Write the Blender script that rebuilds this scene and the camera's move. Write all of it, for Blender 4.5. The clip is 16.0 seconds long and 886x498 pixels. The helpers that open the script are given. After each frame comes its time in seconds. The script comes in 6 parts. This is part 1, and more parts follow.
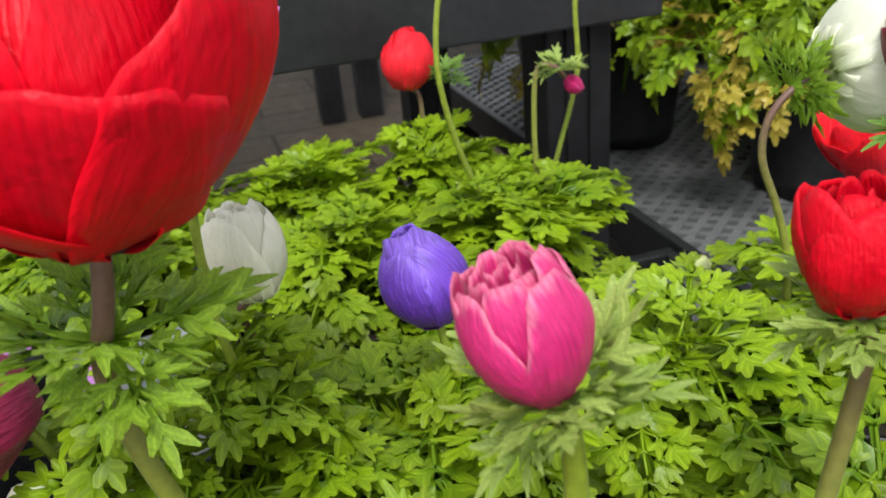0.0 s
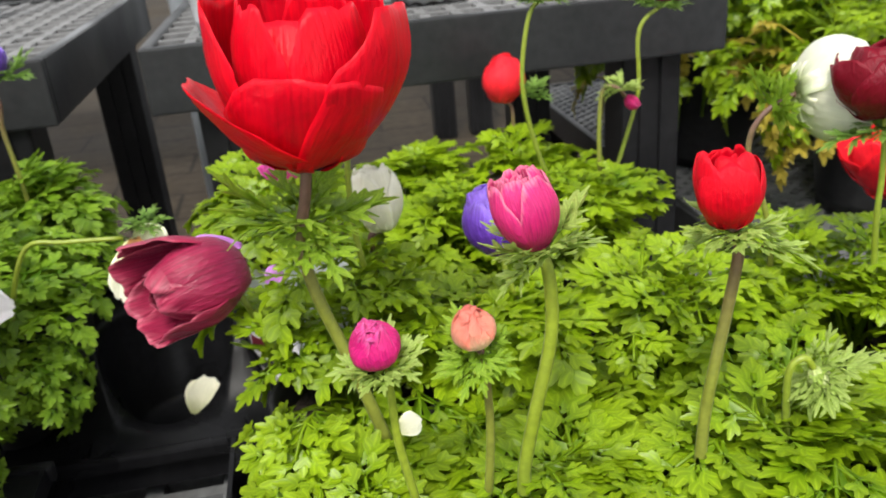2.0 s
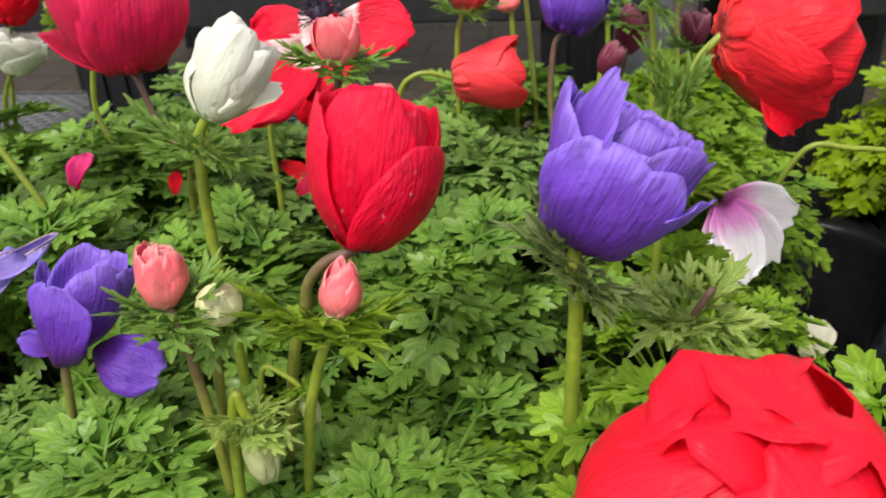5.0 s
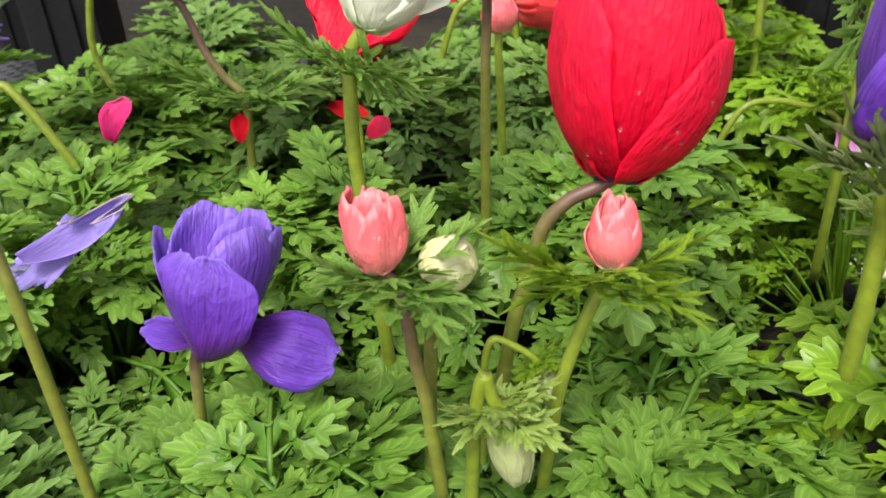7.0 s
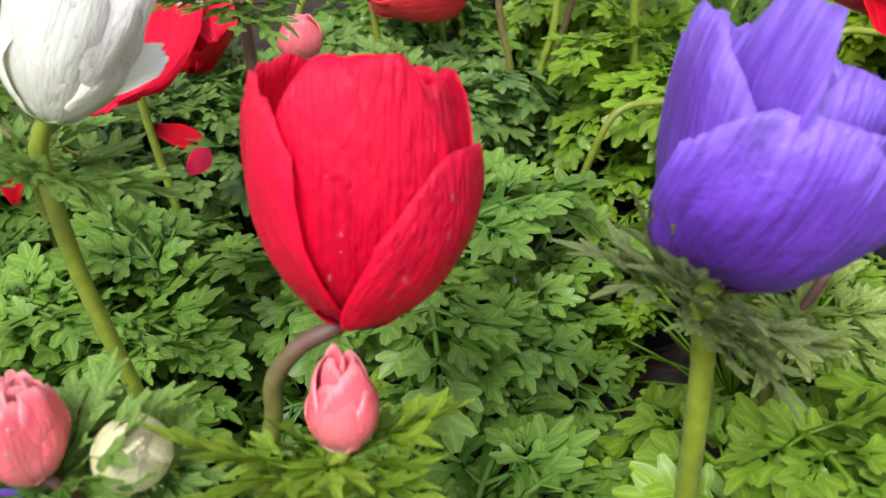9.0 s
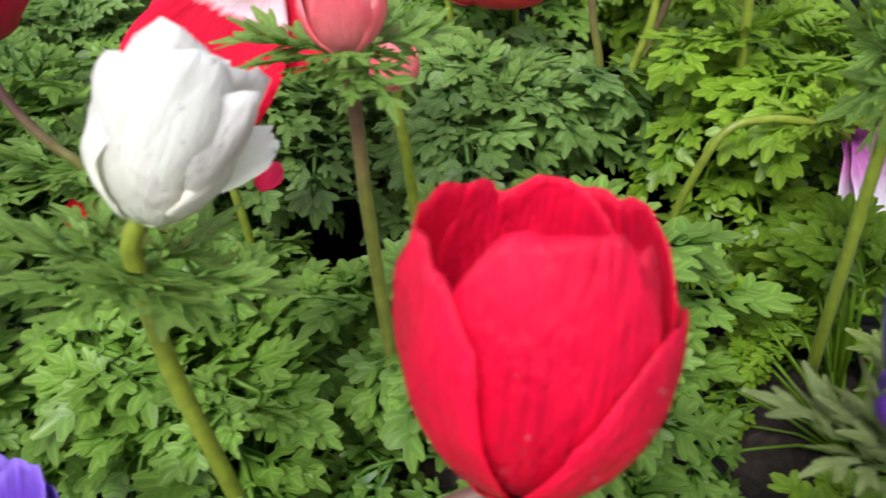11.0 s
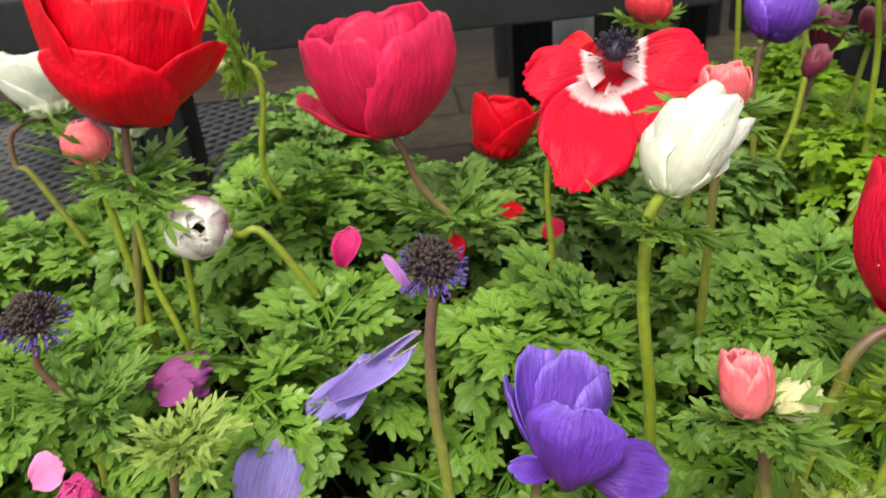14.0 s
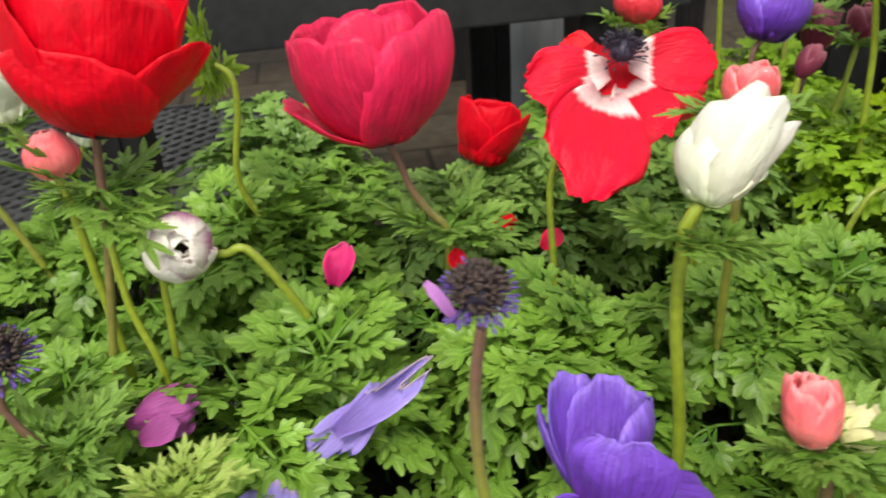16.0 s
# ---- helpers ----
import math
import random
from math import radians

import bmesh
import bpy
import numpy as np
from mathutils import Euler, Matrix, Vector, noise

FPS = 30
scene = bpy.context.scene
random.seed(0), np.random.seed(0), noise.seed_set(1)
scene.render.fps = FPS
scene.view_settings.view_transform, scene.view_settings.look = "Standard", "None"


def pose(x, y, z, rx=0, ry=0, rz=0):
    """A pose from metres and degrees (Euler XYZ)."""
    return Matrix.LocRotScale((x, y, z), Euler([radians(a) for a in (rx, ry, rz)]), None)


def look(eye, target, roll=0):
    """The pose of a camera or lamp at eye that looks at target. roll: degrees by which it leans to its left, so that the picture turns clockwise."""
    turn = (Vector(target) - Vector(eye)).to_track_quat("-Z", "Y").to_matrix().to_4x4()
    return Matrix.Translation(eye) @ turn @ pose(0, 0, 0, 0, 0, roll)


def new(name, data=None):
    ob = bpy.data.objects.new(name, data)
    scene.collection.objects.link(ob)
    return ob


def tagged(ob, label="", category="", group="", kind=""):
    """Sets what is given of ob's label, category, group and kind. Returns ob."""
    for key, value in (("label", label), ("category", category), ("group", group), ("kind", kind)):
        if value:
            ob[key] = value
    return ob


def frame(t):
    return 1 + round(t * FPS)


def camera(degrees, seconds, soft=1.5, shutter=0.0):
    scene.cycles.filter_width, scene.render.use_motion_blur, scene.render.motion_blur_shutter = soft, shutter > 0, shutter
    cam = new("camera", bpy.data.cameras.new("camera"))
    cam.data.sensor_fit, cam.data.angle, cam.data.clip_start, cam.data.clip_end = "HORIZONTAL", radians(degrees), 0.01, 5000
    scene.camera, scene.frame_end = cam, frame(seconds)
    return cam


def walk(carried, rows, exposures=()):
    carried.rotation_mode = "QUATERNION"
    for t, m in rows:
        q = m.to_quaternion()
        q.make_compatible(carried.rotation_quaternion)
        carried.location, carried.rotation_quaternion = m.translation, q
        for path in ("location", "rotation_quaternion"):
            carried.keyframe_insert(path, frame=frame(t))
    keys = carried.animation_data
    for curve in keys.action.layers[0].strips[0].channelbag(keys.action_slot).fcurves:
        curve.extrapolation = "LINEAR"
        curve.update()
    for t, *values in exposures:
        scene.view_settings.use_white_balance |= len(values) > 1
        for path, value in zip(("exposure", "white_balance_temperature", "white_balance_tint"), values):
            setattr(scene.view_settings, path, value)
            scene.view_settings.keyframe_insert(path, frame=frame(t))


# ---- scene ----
cam = camera(56.63, 16.0, 1.6, 0.3)
cam.data.dof.use_dof, cam.data.dof.focus_distance, cam.data.dof.aperture_fstop = True, 0.27, 26.0
PATH = [
    (0, (0.60278, 0.51733, 0.69682), (0.85545, 1.37899, 0.25669), -5.132),
    (0.5, (0.60840, 0.48722, 0.69112), (0.83655, 1.35583, 0.25127), -5.256),
    (1, (0.60225, 0.43074, 0.69795), (0.80203, 1.31014, 0.26581), -5.337),
    (1.5, (0.57970, 0.38524, 0.72008), (0.75142, 1.27673, 0.30085), -5.126),
    (2, (0.57985, 0.35618, 0.72794), (0.71308, 1.26062, 0.32267), -4.906),
    (2.5, (0.55991, 0.34142, 0.73386), (0.63487, 1.25750, 0.33994), -4.848),
    (3, (0.47337, 0.37288, 0.74387), (0.48601, 1.29466, 0.35636), -4.113),
    (3.5, (0.38380, 0.39072, 0.73684), (0.32302, 1.30880, 0.34513), -3.618),
    (4, (0.32500, 0.40648, 0.73082), (0.21054, 1.31291, 0.32426), -3.303),
    (4.5, (0.28668, 0.42182, 0.71801), (0.14628, 1.31417, 0.28906), -3.327),
    (5, (0.25244, 0.42852, 0.70643), (0.11786, 1.30607, 0.24620), -3.122),
    (5.2, (0.24305, 0.42284, 0.70705), (0.11399, 1.29280, 0.23112), -3.009),
    (7.3, (0.14043, 0.48619, 0.67093), (0.15843, 1.33753, 0.14662), -3.489),
    (7.5, (0.15025, 0.49530, 0.66791), (0.18828, 1.33839, 0.13150), -3.790),
    (8, (0.18665, 0.51093, 0.67536), (0.23247, 1.34805, 0.13026), -4.096),
    (8.2, (0.20031, 0.51349, 0.67707), (0.24115, 1.35067, 0.13168), -4.676),
    (10.5, (0.20739, 0.58654, 0.70625), (0.18372, 1.33699, 0.04573), -6.299),
    (11, (0.18260, 0.58623, 0.70604), (0.15693, 1.34670, 0.05718), -6.565),
    (11.5, (0.14284, 0.57328, 0.71087), (0.11938, 1.34790, 0.07888), -5.617),
    (12, (0.11841, 0.53593, 0.71270), (0.09916, 1.33307, 0.10922), -4.382),
    (12.5, (0.08891, 0.50982, 0.70954), (0.06226, 1.32909, 0.13675), -4.705),
    (13, (0.07650, 0.46722, 0.73589), (0.05504, 1.30590, 0.19169), -4.912),
    (13.5, (0.05117, 0.44364, 0.73974), (0.05682, 1.29838, 0.22070), -5.156),
    (14, (0.02783, 0.46429, 0.74569), (0.06980, 1.32715, 0.24200), -5.142),
    (14.5, (0.03080, 0.47357, 0.74273), (0.11060, 1.33910, 0.24828), -4.982),
    (15, (0.04110, 0.48327, 0.74158), (0.14660, 1.34684, 0.24852), -4.623),
    (15.5, (0.03836, 0.48490, 0.73930), (0.15137, 1.34505, 0.24194), -4.320),
    (16, (0.00507, 0.49284, 0.73828), (0.11338, 1.34974, 0.23429), -4.096),
]
walk(cam, [(t, look(eye, target, roll)) for t, eye, target, roll in PATH], [(0, 1.0, 6200, 10), (1.0, 1.11, 6250, 10), (1.5, 1.13, 6350, 10), (2.5, 1.2, 6600, 10), (3.0, 1.2, 6700, 10), (4.0, 1.12, 6550, 10), (5.0, 0.93, 6500, 12), (7.5, 1.2, 6400, 10), (8.0, 1.1, 6150, 15), (10.5, 0.97, 5900, 19), (11.5, 0.94, 5950, 18), (12.5, 0.98, 6400, 12), (16, 1.02, 6800, 8)])

# ---- light ----
world = bpy.data.worlds.new("overcast_sky")
scene.world = world
world.use_nodes = True
wn, wl = world.node_tree.nodes, world.node_tree.links
sky = wn.new("ShaderNodeTexSky")
sky.sky_type, sky.sun_disc = "NISHITA", False
sky.sun_elevation, sky.sun_rotation = radians(58), radians(200)
grey = wn.new("ShaderNodeHueSaturation")
grey.inputs["Saturation"].default_value = 0.08
wl.new(sky.outputs[0], grey.inputs["Color"])
wl.new(grey.outputs[0], wn["Background"].inputs["Color"])
wn["Background"].inputs["Strength"].default_value = 0.135
sun = new("sun", bpy.data.lights.new("sun", "SUN"))
sun.data.energy, sun.data.angle, sun.data.color = 2.0, radians(18), (1.0, 0.96, 0.87)
sun.matrix_world = look((0, 0, 4), (0.95, 2.3, 0.0))
scene.view_settings.exposure = 0.95


# ---- materials ----
def shader(name, rough=0.5, metal=0.0, spec=0.5):
    m = bpy.data.materials.new(name)
    m.use_nodes = True
    b = m.node_tree.nodes["Principled BSDF"]
    b.inputs["Roughness"].default_value = rough
    b.inputs["Metallic"].default_value = metal
    b.inputs["Specular IOR Level"].default_value = spec
    return m, m.node_tree.nodes, m.node_tree.links, b


def noise_node(nodes, links, scale, detail=4.0, coord="Object", stretch=None):
    tc = nodes.new("ShaderNodeTexCoord")
    n = nodes.new("ShaderNodeTexNoise")
    n.inputs["Scale"].default_value, n.inputs["Detail"].default_value = scale, detail
    if stretch:
        mp = nodes.new("ShaderNodeMapping")
        mp.inputs["Scale"].default_value = stretch
        links.new(tc.outputs[coord], mp.inputs["Vector"])
        links.new(mp.outputs["Vector"], n.inputs["Vector"])
    else:
        links.new(tc.outputs[coord], n.inputs["Vector"])
    return n


def ramp(nodes, links, source, stops):
    r = nodes.new("ShaderNodeValToRGB")
    els = r.color_ramp.elements
    while len(els) < len(stops):
        els.new(0.5)
    for e, (p, c) in zip(els, stops):
        e.position, e.color = p, (*c, 1)
    links.new(source, r.inputs["Fac"])
    return r


def mix(nodes, links, fac, a, b, mode="MIX"):
    m = nodes.new("ShaderNodeMix")
    m.data_type, m.blend_type = "RGBA", mode
    for socket, v in ((m.inputs[0], fac), (m.inputs[6], a), (m.inputs[7], b)):
        if isinstance(v, (int, float)):
            socket.default_value = v
        elif isinstance(v, tuple):
            socket.default_value = (*v, 1)
        else:
            links.new(v, socket)
    return m.outputs[2]


def bump(nodes, links, b, height, strength, distance):
    n = nodes.new("ShaderNodeBump")
    n.inputs["Strength"].default_value, n.inputs["Distance"].default_value = strength, distance
    links.new(height, n.inputs["Height"])
    links.new(n.outputs["Normal"], b.inputs["Normal"])


def petal_material(name, stops, vein=(0.86, 1.1), rough=0.42, glow=0.25, wobble=0.24, blotch=(0.9, 1.12), pile=(1.0, 0.4, 0.5), relief=1.0, gloss=0.4, down=0.1):
    """A petal: colours from its base to its tip, fine lengthwise veins, wet gloss, light coming through."""
    m, nodes, links, b = shader(name, rough)
    uv = nodes.new("ShaderNodeTexCoord")
    sep = nodes.new("ShaderNodeSeparateXYZ")
    links.new(uv.outputs["UV"], sep.inputs[0])
    wob = noise_node(nodes, links, 6, 3, "UV", (3, 1, 1))
    add = nodes.new("ShaderNodeMath")
    add.operation = "MULTIPLY_ADD"
    links.new(wob.outputs["Fac"], add.inputs[0])
    add.inputs[1].default_value = wobble
    sub = nodes.new("ShaderNodeMath")
    sub.operation = "SUBTRACT"
    sub.inputs[1].default_value = wobble / 2
    links.new(sep.outputs["Y"], sub.inputs[0])
    links.new(sub.outputs[0], add.inputs[2])
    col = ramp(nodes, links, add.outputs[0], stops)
    veins = noise_node(nodes, links, 9, 6, "UV", (5, 0.3, 1))
    tone = ramp(nodes, links, veins.outputs["Fac"], [(0.3, (vein[0],) * 3), (0.7, (vein[1],) * 3)])
    blot = noise_node(nodes, links, 70, 4)
    tone2 = ramp(nodes, links, blot.outputs["Fac"], [(0.3, (blotch[0],) * 3), (0.7, (blotch[1],) * 3)])
    c = mix(nodes, links, 1.0, col.outputs[0], tone.outputs[0], "MULTIPLY")
    c = mix(nodes, links, 1.0, c, tone2.outputs[0], "MULTIPLY")
    off = nodes.new("ShaderNodeMath")
    off.operation = "SUBTRACT"
    off.inputs[1].default_value = 0.5
    links.new(sep.outputs["X"], off.inputs[0])
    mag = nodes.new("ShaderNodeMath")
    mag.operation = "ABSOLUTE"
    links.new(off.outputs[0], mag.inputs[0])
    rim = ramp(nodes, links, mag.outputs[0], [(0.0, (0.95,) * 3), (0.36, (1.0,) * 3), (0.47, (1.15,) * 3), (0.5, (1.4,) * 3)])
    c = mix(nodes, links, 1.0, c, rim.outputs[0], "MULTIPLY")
    info = nodes.new("ShaderNodeObjectInfo")
    own = ramp(nodes, links, info.outputs["Random"], [(0.0, (0.64 + blotch[0] * 0.36,) * 3), (0.6, (1.0,) * 3), (1.0, (1.08, 1.12, 1.12))])
    c = mix(nodes, links, 1.0, c, own.outputs[0], "MULTIPLY")
    links.new(c, b.inputs["Base Color"])
    crinkle = noise_node(nodes, links, 5, 4, "UV", (4, 2.2, 1))
    both = nodes.new("ShaderNodeMath")
    both.operation = "MULTIPLY_ADD"
    both.inputs[1].default_value = 2.0
    links.new(crinkle.outputs["Fac"], both.inputs[0])
    links.new(veins.outputs["Fac"], both.inputs[2])
    pebble = noise_node(nodes, links, 420, 4)
    blister = nodes.new("ShaderNodeMath")
    blister.operation = "MULTIPLY_ADD"
    blister.inputs[1].default_value = 0.35
    links.new(pebble.outputs["Fac"], blister.inputs[0])
    links.new(both.outputs[0], blister.inputs[2])
    bump(nodes, links, b, blister.outputs[0], 0.55 * relief, 0.0009)
    wet = ramp(nodes, links, blot.outputs["Fac"], [(0.35, (rough - 0.12,) * 3), (0.7, (rough + 0.12,) * 3)])
    links.new(wet.outputs[0], b.inputs["Roughness"])
    b.inputs["Specular IOR Level"].default_value = gloss
    b.inputs["Sheen Weight"].default_value, b.inputs["Sheen Roughness"].default_value = down, 0.4
    b.inputs["Sheen Tint"].default_value = (*pile, 1)
    tr = nodes.new("ShaderNodeBsdfTranslucent")
    links.new(c, tr.inputs["Color"])
    mx = nodes.new("ShaderNodeMixShader")
    mx.inputs[0].default_value = glow
    out = nodes["Material Output"]
    links.new(b.outputs[0], mx.inputs[1])
    links.new(tr.outputs[0], mx.inputs[2])
    links.new(mx.outputs[0], out.inputs["Surface"])
    return m


PETAL = {
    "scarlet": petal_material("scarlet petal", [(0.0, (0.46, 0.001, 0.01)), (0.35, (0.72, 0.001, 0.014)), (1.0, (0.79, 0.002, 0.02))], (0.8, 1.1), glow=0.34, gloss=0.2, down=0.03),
    "scarlet_ring": petal_material("scarlet petal with white foot", [(0.0, (0.6, 0.3, 0.32)), (0.16, (0.78, 0.6, 0.6)), (0.21, (0.62, 0.006, 0.03)), (1.0, (0.76, 0.003, 0.032))], wobble=0.09, gloss=0.22, down=0.03),
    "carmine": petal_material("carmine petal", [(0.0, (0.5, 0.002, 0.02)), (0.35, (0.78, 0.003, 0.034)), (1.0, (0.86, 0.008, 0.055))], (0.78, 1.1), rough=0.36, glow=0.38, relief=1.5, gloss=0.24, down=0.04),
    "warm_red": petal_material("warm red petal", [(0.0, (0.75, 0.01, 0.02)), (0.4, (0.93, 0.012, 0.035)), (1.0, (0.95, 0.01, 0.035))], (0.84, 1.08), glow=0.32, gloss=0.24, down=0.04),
    "coral_red": petal_material("coral red petal", [(0.0, (0.78, 0.06, 0.05)), (0.3, (0.92, 0.032, 0.045)), (1.0, (0.94, 0.018, 0.038))], (0.76, 1.1), glow=0.36, gloss=0.24, down=0.05),
    "salmon_red": petal_material("salmon red petal", [(0.0, (0.8, 0.14, 0.12)), (0.4, (0.93, 0.06, 0.075)), (1.0, (0.95, 0.045, 0.065))], (0.84, 1.08), glow=0.36),
    "red_pink": petal_material("red pink petal", [(0.0, (0.55, 0.08, 0.08)), (0.4, (0.68, 0.03, 0.05)), (1.0, (0.7, 0.04, 0.06))]),
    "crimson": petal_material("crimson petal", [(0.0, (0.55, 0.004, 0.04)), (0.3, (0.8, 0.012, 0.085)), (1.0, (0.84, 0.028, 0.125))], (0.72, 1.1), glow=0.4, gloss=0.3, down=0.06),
    "dark_red": petal_material("dark red petal", [(0.0, (0.13, 0.003, 0.012)), (1.0, (0.2, 0.003, 0.015))], gloss=0.25, down=0.05),
    "wine": petal_material("wine petal", [(0.0, (0.2, 0.008, 0.06)), (0.5, (0.26, 0.012, 0.055)), (0.9, (0.34, 0.018, 0.065)), (1.0, (0.5, 0.08, 0.14))], (0.6, 1.25), pile=(1.0, 0.5, 0.7)),
    "maroon": petal_material("maroon petal", [(0.0, (0.12, 0.01, 0.035)), (0.75, (0.2, 0.02, 0.055)), (1.0, (0.36, 0.12, 0.16))], pile=(1.0, 0.5, 0.7)),
    "rose": petal_material("rose petal", [(0.0, (0.5, 0.008, 0.13)), (0.55, (0.72, 0.02, 0.19)), (0.9, (0.78, 0.04, 0.24)), (1.0, (0.82, 0.22, 0.36))], (0.7, 1.2), glow=0.32),
    "pink": petal_material("pink petal", [(0.0, (0.75, 0.2, 0.45)), (1.0, (0.78, 0.3, 0.55))]),
    "magenta": petal_material("magenta petal", [(0.0, (0.45, 0.004, 0.12)), (0.85, (0.74, 0.015, 0.22)), (1.0, (0.82, 0.1, 0.36))], (0.7, 1.2), glow=0.32),
    "magenta_pink": petal_material("magenta pink petal", [(0.0, (0.6, 0.03, 0.3)), (1.0, (0.75, 0.08, 0.42))]),
    "coral": petal_material("coral petal", [(0.0, (0.5, 0.56, 0.18)), (0.1, (0.88, 0.6, 0.4)), (0.26, (0.94, 0.27, 0.26)), (0.85, (0.94, 0.16, 0.19)), (1.0, (0.96, 0.36, 0.37))], (0.84, 1.1), rough=0.32, glow=0.32, relief=0.55),
    "blush": petal_material("coral petal paling to cream", [(0.0, (0.6, 0.66, 0.3)), (0.3, (0.92, 0.76, 0.46)), (0.6, (0.96, 0.45, 0.32)), (1.0, (0.97, 0.28, 0.22))], (0.9, 1.06), glow=0.42),
    "violet": petal_material("violet petal", [(0.0, (0.09, 0.01, 0.12)), (0.2, (0.12, 0.02, 0.3)), (0.4, (0.14, 0.036, 0.44)), (0.8, (0.2, 0.075, 0.6)), (1.0, (0.32, 0.18, 0.8))], (0.6, 1.2), pile=(0.6, 0.5, 1.0), glow=0.3),
    "lilac": petal_material("lilac petal", [(0.0, (0.5, 0.2, 0.6)), (1.0, (0.62, 0.26, 0.68))], (0.85, 1.1)),
    "lilac_blue": petal_material("lilac blue petal", [(0.0, (0.28, 0.18, 0.6)), (0.85, (0.42, 0.34, 0.84)), (0.95, (0.55, 0.42, 0.75)), (1.0, (0.75, 0.6, 0.62))], (0.72, 1.12), pile=(0.7, 0.6, 1.0), glow=0.35),
    "plum": petal_material("plum petal", [(0.0, (0.3, 0.04, 0.22)), (1.0, (0.4, 0.09, 0.33))], (0.7, 1.2)),
    "white": petal_material("white petal", [(0.0, (0.5, 0.58, 0.24)), (0.2, (0.84, 0.84, 0.68)), (1.0, (0.88, 0.87, 0.8))], (0.92, 1.03), glow=0.42, blotch=(0.95, 1.03), pile=(1.0, 1.0, 1.0), relief=0.9),
    "ivory": petal_material("ivory petal", [(0.0, (0.6, 0.62, 0.3)), (0.3, (0.88, 0.86, 0.64)), (1.0, (0.92, 0.9, 0.76))], (0.92, 1.04), glow=0.3, blotch=(0.94, 1.04), pile=(1.0, 1.0, 1.0)),
    "cream": petal_material("cream petal", [(0.0, (0.5, 0.55, 0.2)), (0.4, (0.86, 0.84, 0.4)), (1.0, (0.93, 0.89, 0.56))], (0.9, 1.05), glow=0.3, blotch=(0.94, 1.04), pile=(1.0, 1.0, 1.0)),
    "tan": petal_material("tan petal", [(0.0, (0.6, 0.3, 0.1)), (1.0, (0.5, 0.22, 0.07))], (0.6, 1.3)),
    "pale_green": petal_material("pale green petal", [(0.0, (0.5, 0.6, 0.2)), (1.0, (0.76, 0.79, 0.42))], (0.88, 1.05), glow=0.4, blotch=(0.9, 1.05)),
    "pink_white": petal_material("white petal flushed pink", [(0.0, (0.65, 0.12, 0.52)), (0.2, (0.8, 0.34, 0.68)), (0.4, (0.92, 0.86, 0.88)), (1.0, (0.95, 0.93, 0.92))], (0.9, 1.05), glow=0.38, blotch=(0.95, 1.03), pile=(1.0, 1.0, 1.0), relief=0.5),
    "plum_heart": petal_material("plum petal edged with cream", [(0.0, (0.16, 0.02, 0.1)), (0.5, (0.32, 0.07, 0.24)), (0.68, (0.55, 0.27, 0.42)), (0.84, (0.93, 0.87, 0.82)), (1.0, (0.95, 0.9, 0.84))], (0.85, 1.06), glow=0.35, wobble=0.14),
    "striped": petal_material("white petal flushed plum at its foot", [(0.0, (0.25, 0.03, 0.17)), (0.26, (0.42, 0.12, 0.32)), (0.46, (0.9, 0.83, 0.78)), (0.9, (0.95, 0.92, 0.85)), (1.0, (0.7, 0.5, 0.6))], (0.9, 1.05), glow=0.3, wobble=0.25, relief=0.5),
}


def leaf_material(name, dark, light, edge):
    """Leaf green, shifted a little from leaf to leaf, lighter at the tips, with pale veins."""
    m, nodes, links, b = shader(name, 0.38, 0.0, 0.36)
    info = nodes.new("ShaderNodeObjectInfo")
    uv = nodes.new("ShaderNodeTexCoord")
    sep = nodes.new("ShaderNodeSeparateXYZ")
    links.new(uv.outputs["UV"], sep.inputs[0])
    patch = noise_node(nodes, links, 45, 4)
    base = mix(nodes, links, info.outputs["Random"], dark, light)
    tips = mix(nodes, links, sep.outputs["Y"], base, edge)
    half = mix(nodes, links, 0.68, base, tips)
    tone = ramp(nodes, links, patch.outputs["Fac"], [(0.3, (0.7,) * 3), (0.7, (1.2,) * 3)])
    c = mix(nodes, links, 1.0, half, tone.outputs[0], "MULTIPLY")
    off = nodes.new("ShaderNodeMath")
    off.operation = "SUBTRACT"
    off.inputs[1].default_value = 0.5
    links.new(sep.outputs["X"], off.inputs[0])
    mag = nodes.new("ShaderNodeMath")
    mag.operation = "ABSOLUTE"
    links.new(off.outputs[0], mag.inputs[0])
    rib = ramp(nodes, links, mag.outputs[0], [(0.0, (1.5, 1.36, 1.5)), (0.09, (1.02,) * 3), (0.33, (0.8,) * 3), (0.5, (1.15,) * 3)])
    c = mix(nodes, links, 1.0, c, rib.outputs[0], "MULTIPLY")
    links.new(c, b.inputs["Base Color"])
    fine = noise_node(nodes, links, 260, 3)
    bump(nodes, links, b, fine.outputs["Fac"], 0.35, 0.0008)
    tr = nodes.new("ShaderNodeBsdfTranslucent")
    links.new(mix(nodes, links, 0.5, c, edge), tr.inputs["Color"])
    mx = nodes.new("ShaderNodeMixShader")
    mx.inputs[0].default_value = 0.4
    links.new(b.outputs[0], mx.inputs[1])
    links.new(tr.outputs[0], mx.inputs[2])
    links.new(mx.outputs[0], nodes["Material Output"].inputs["Surface"])
    return m


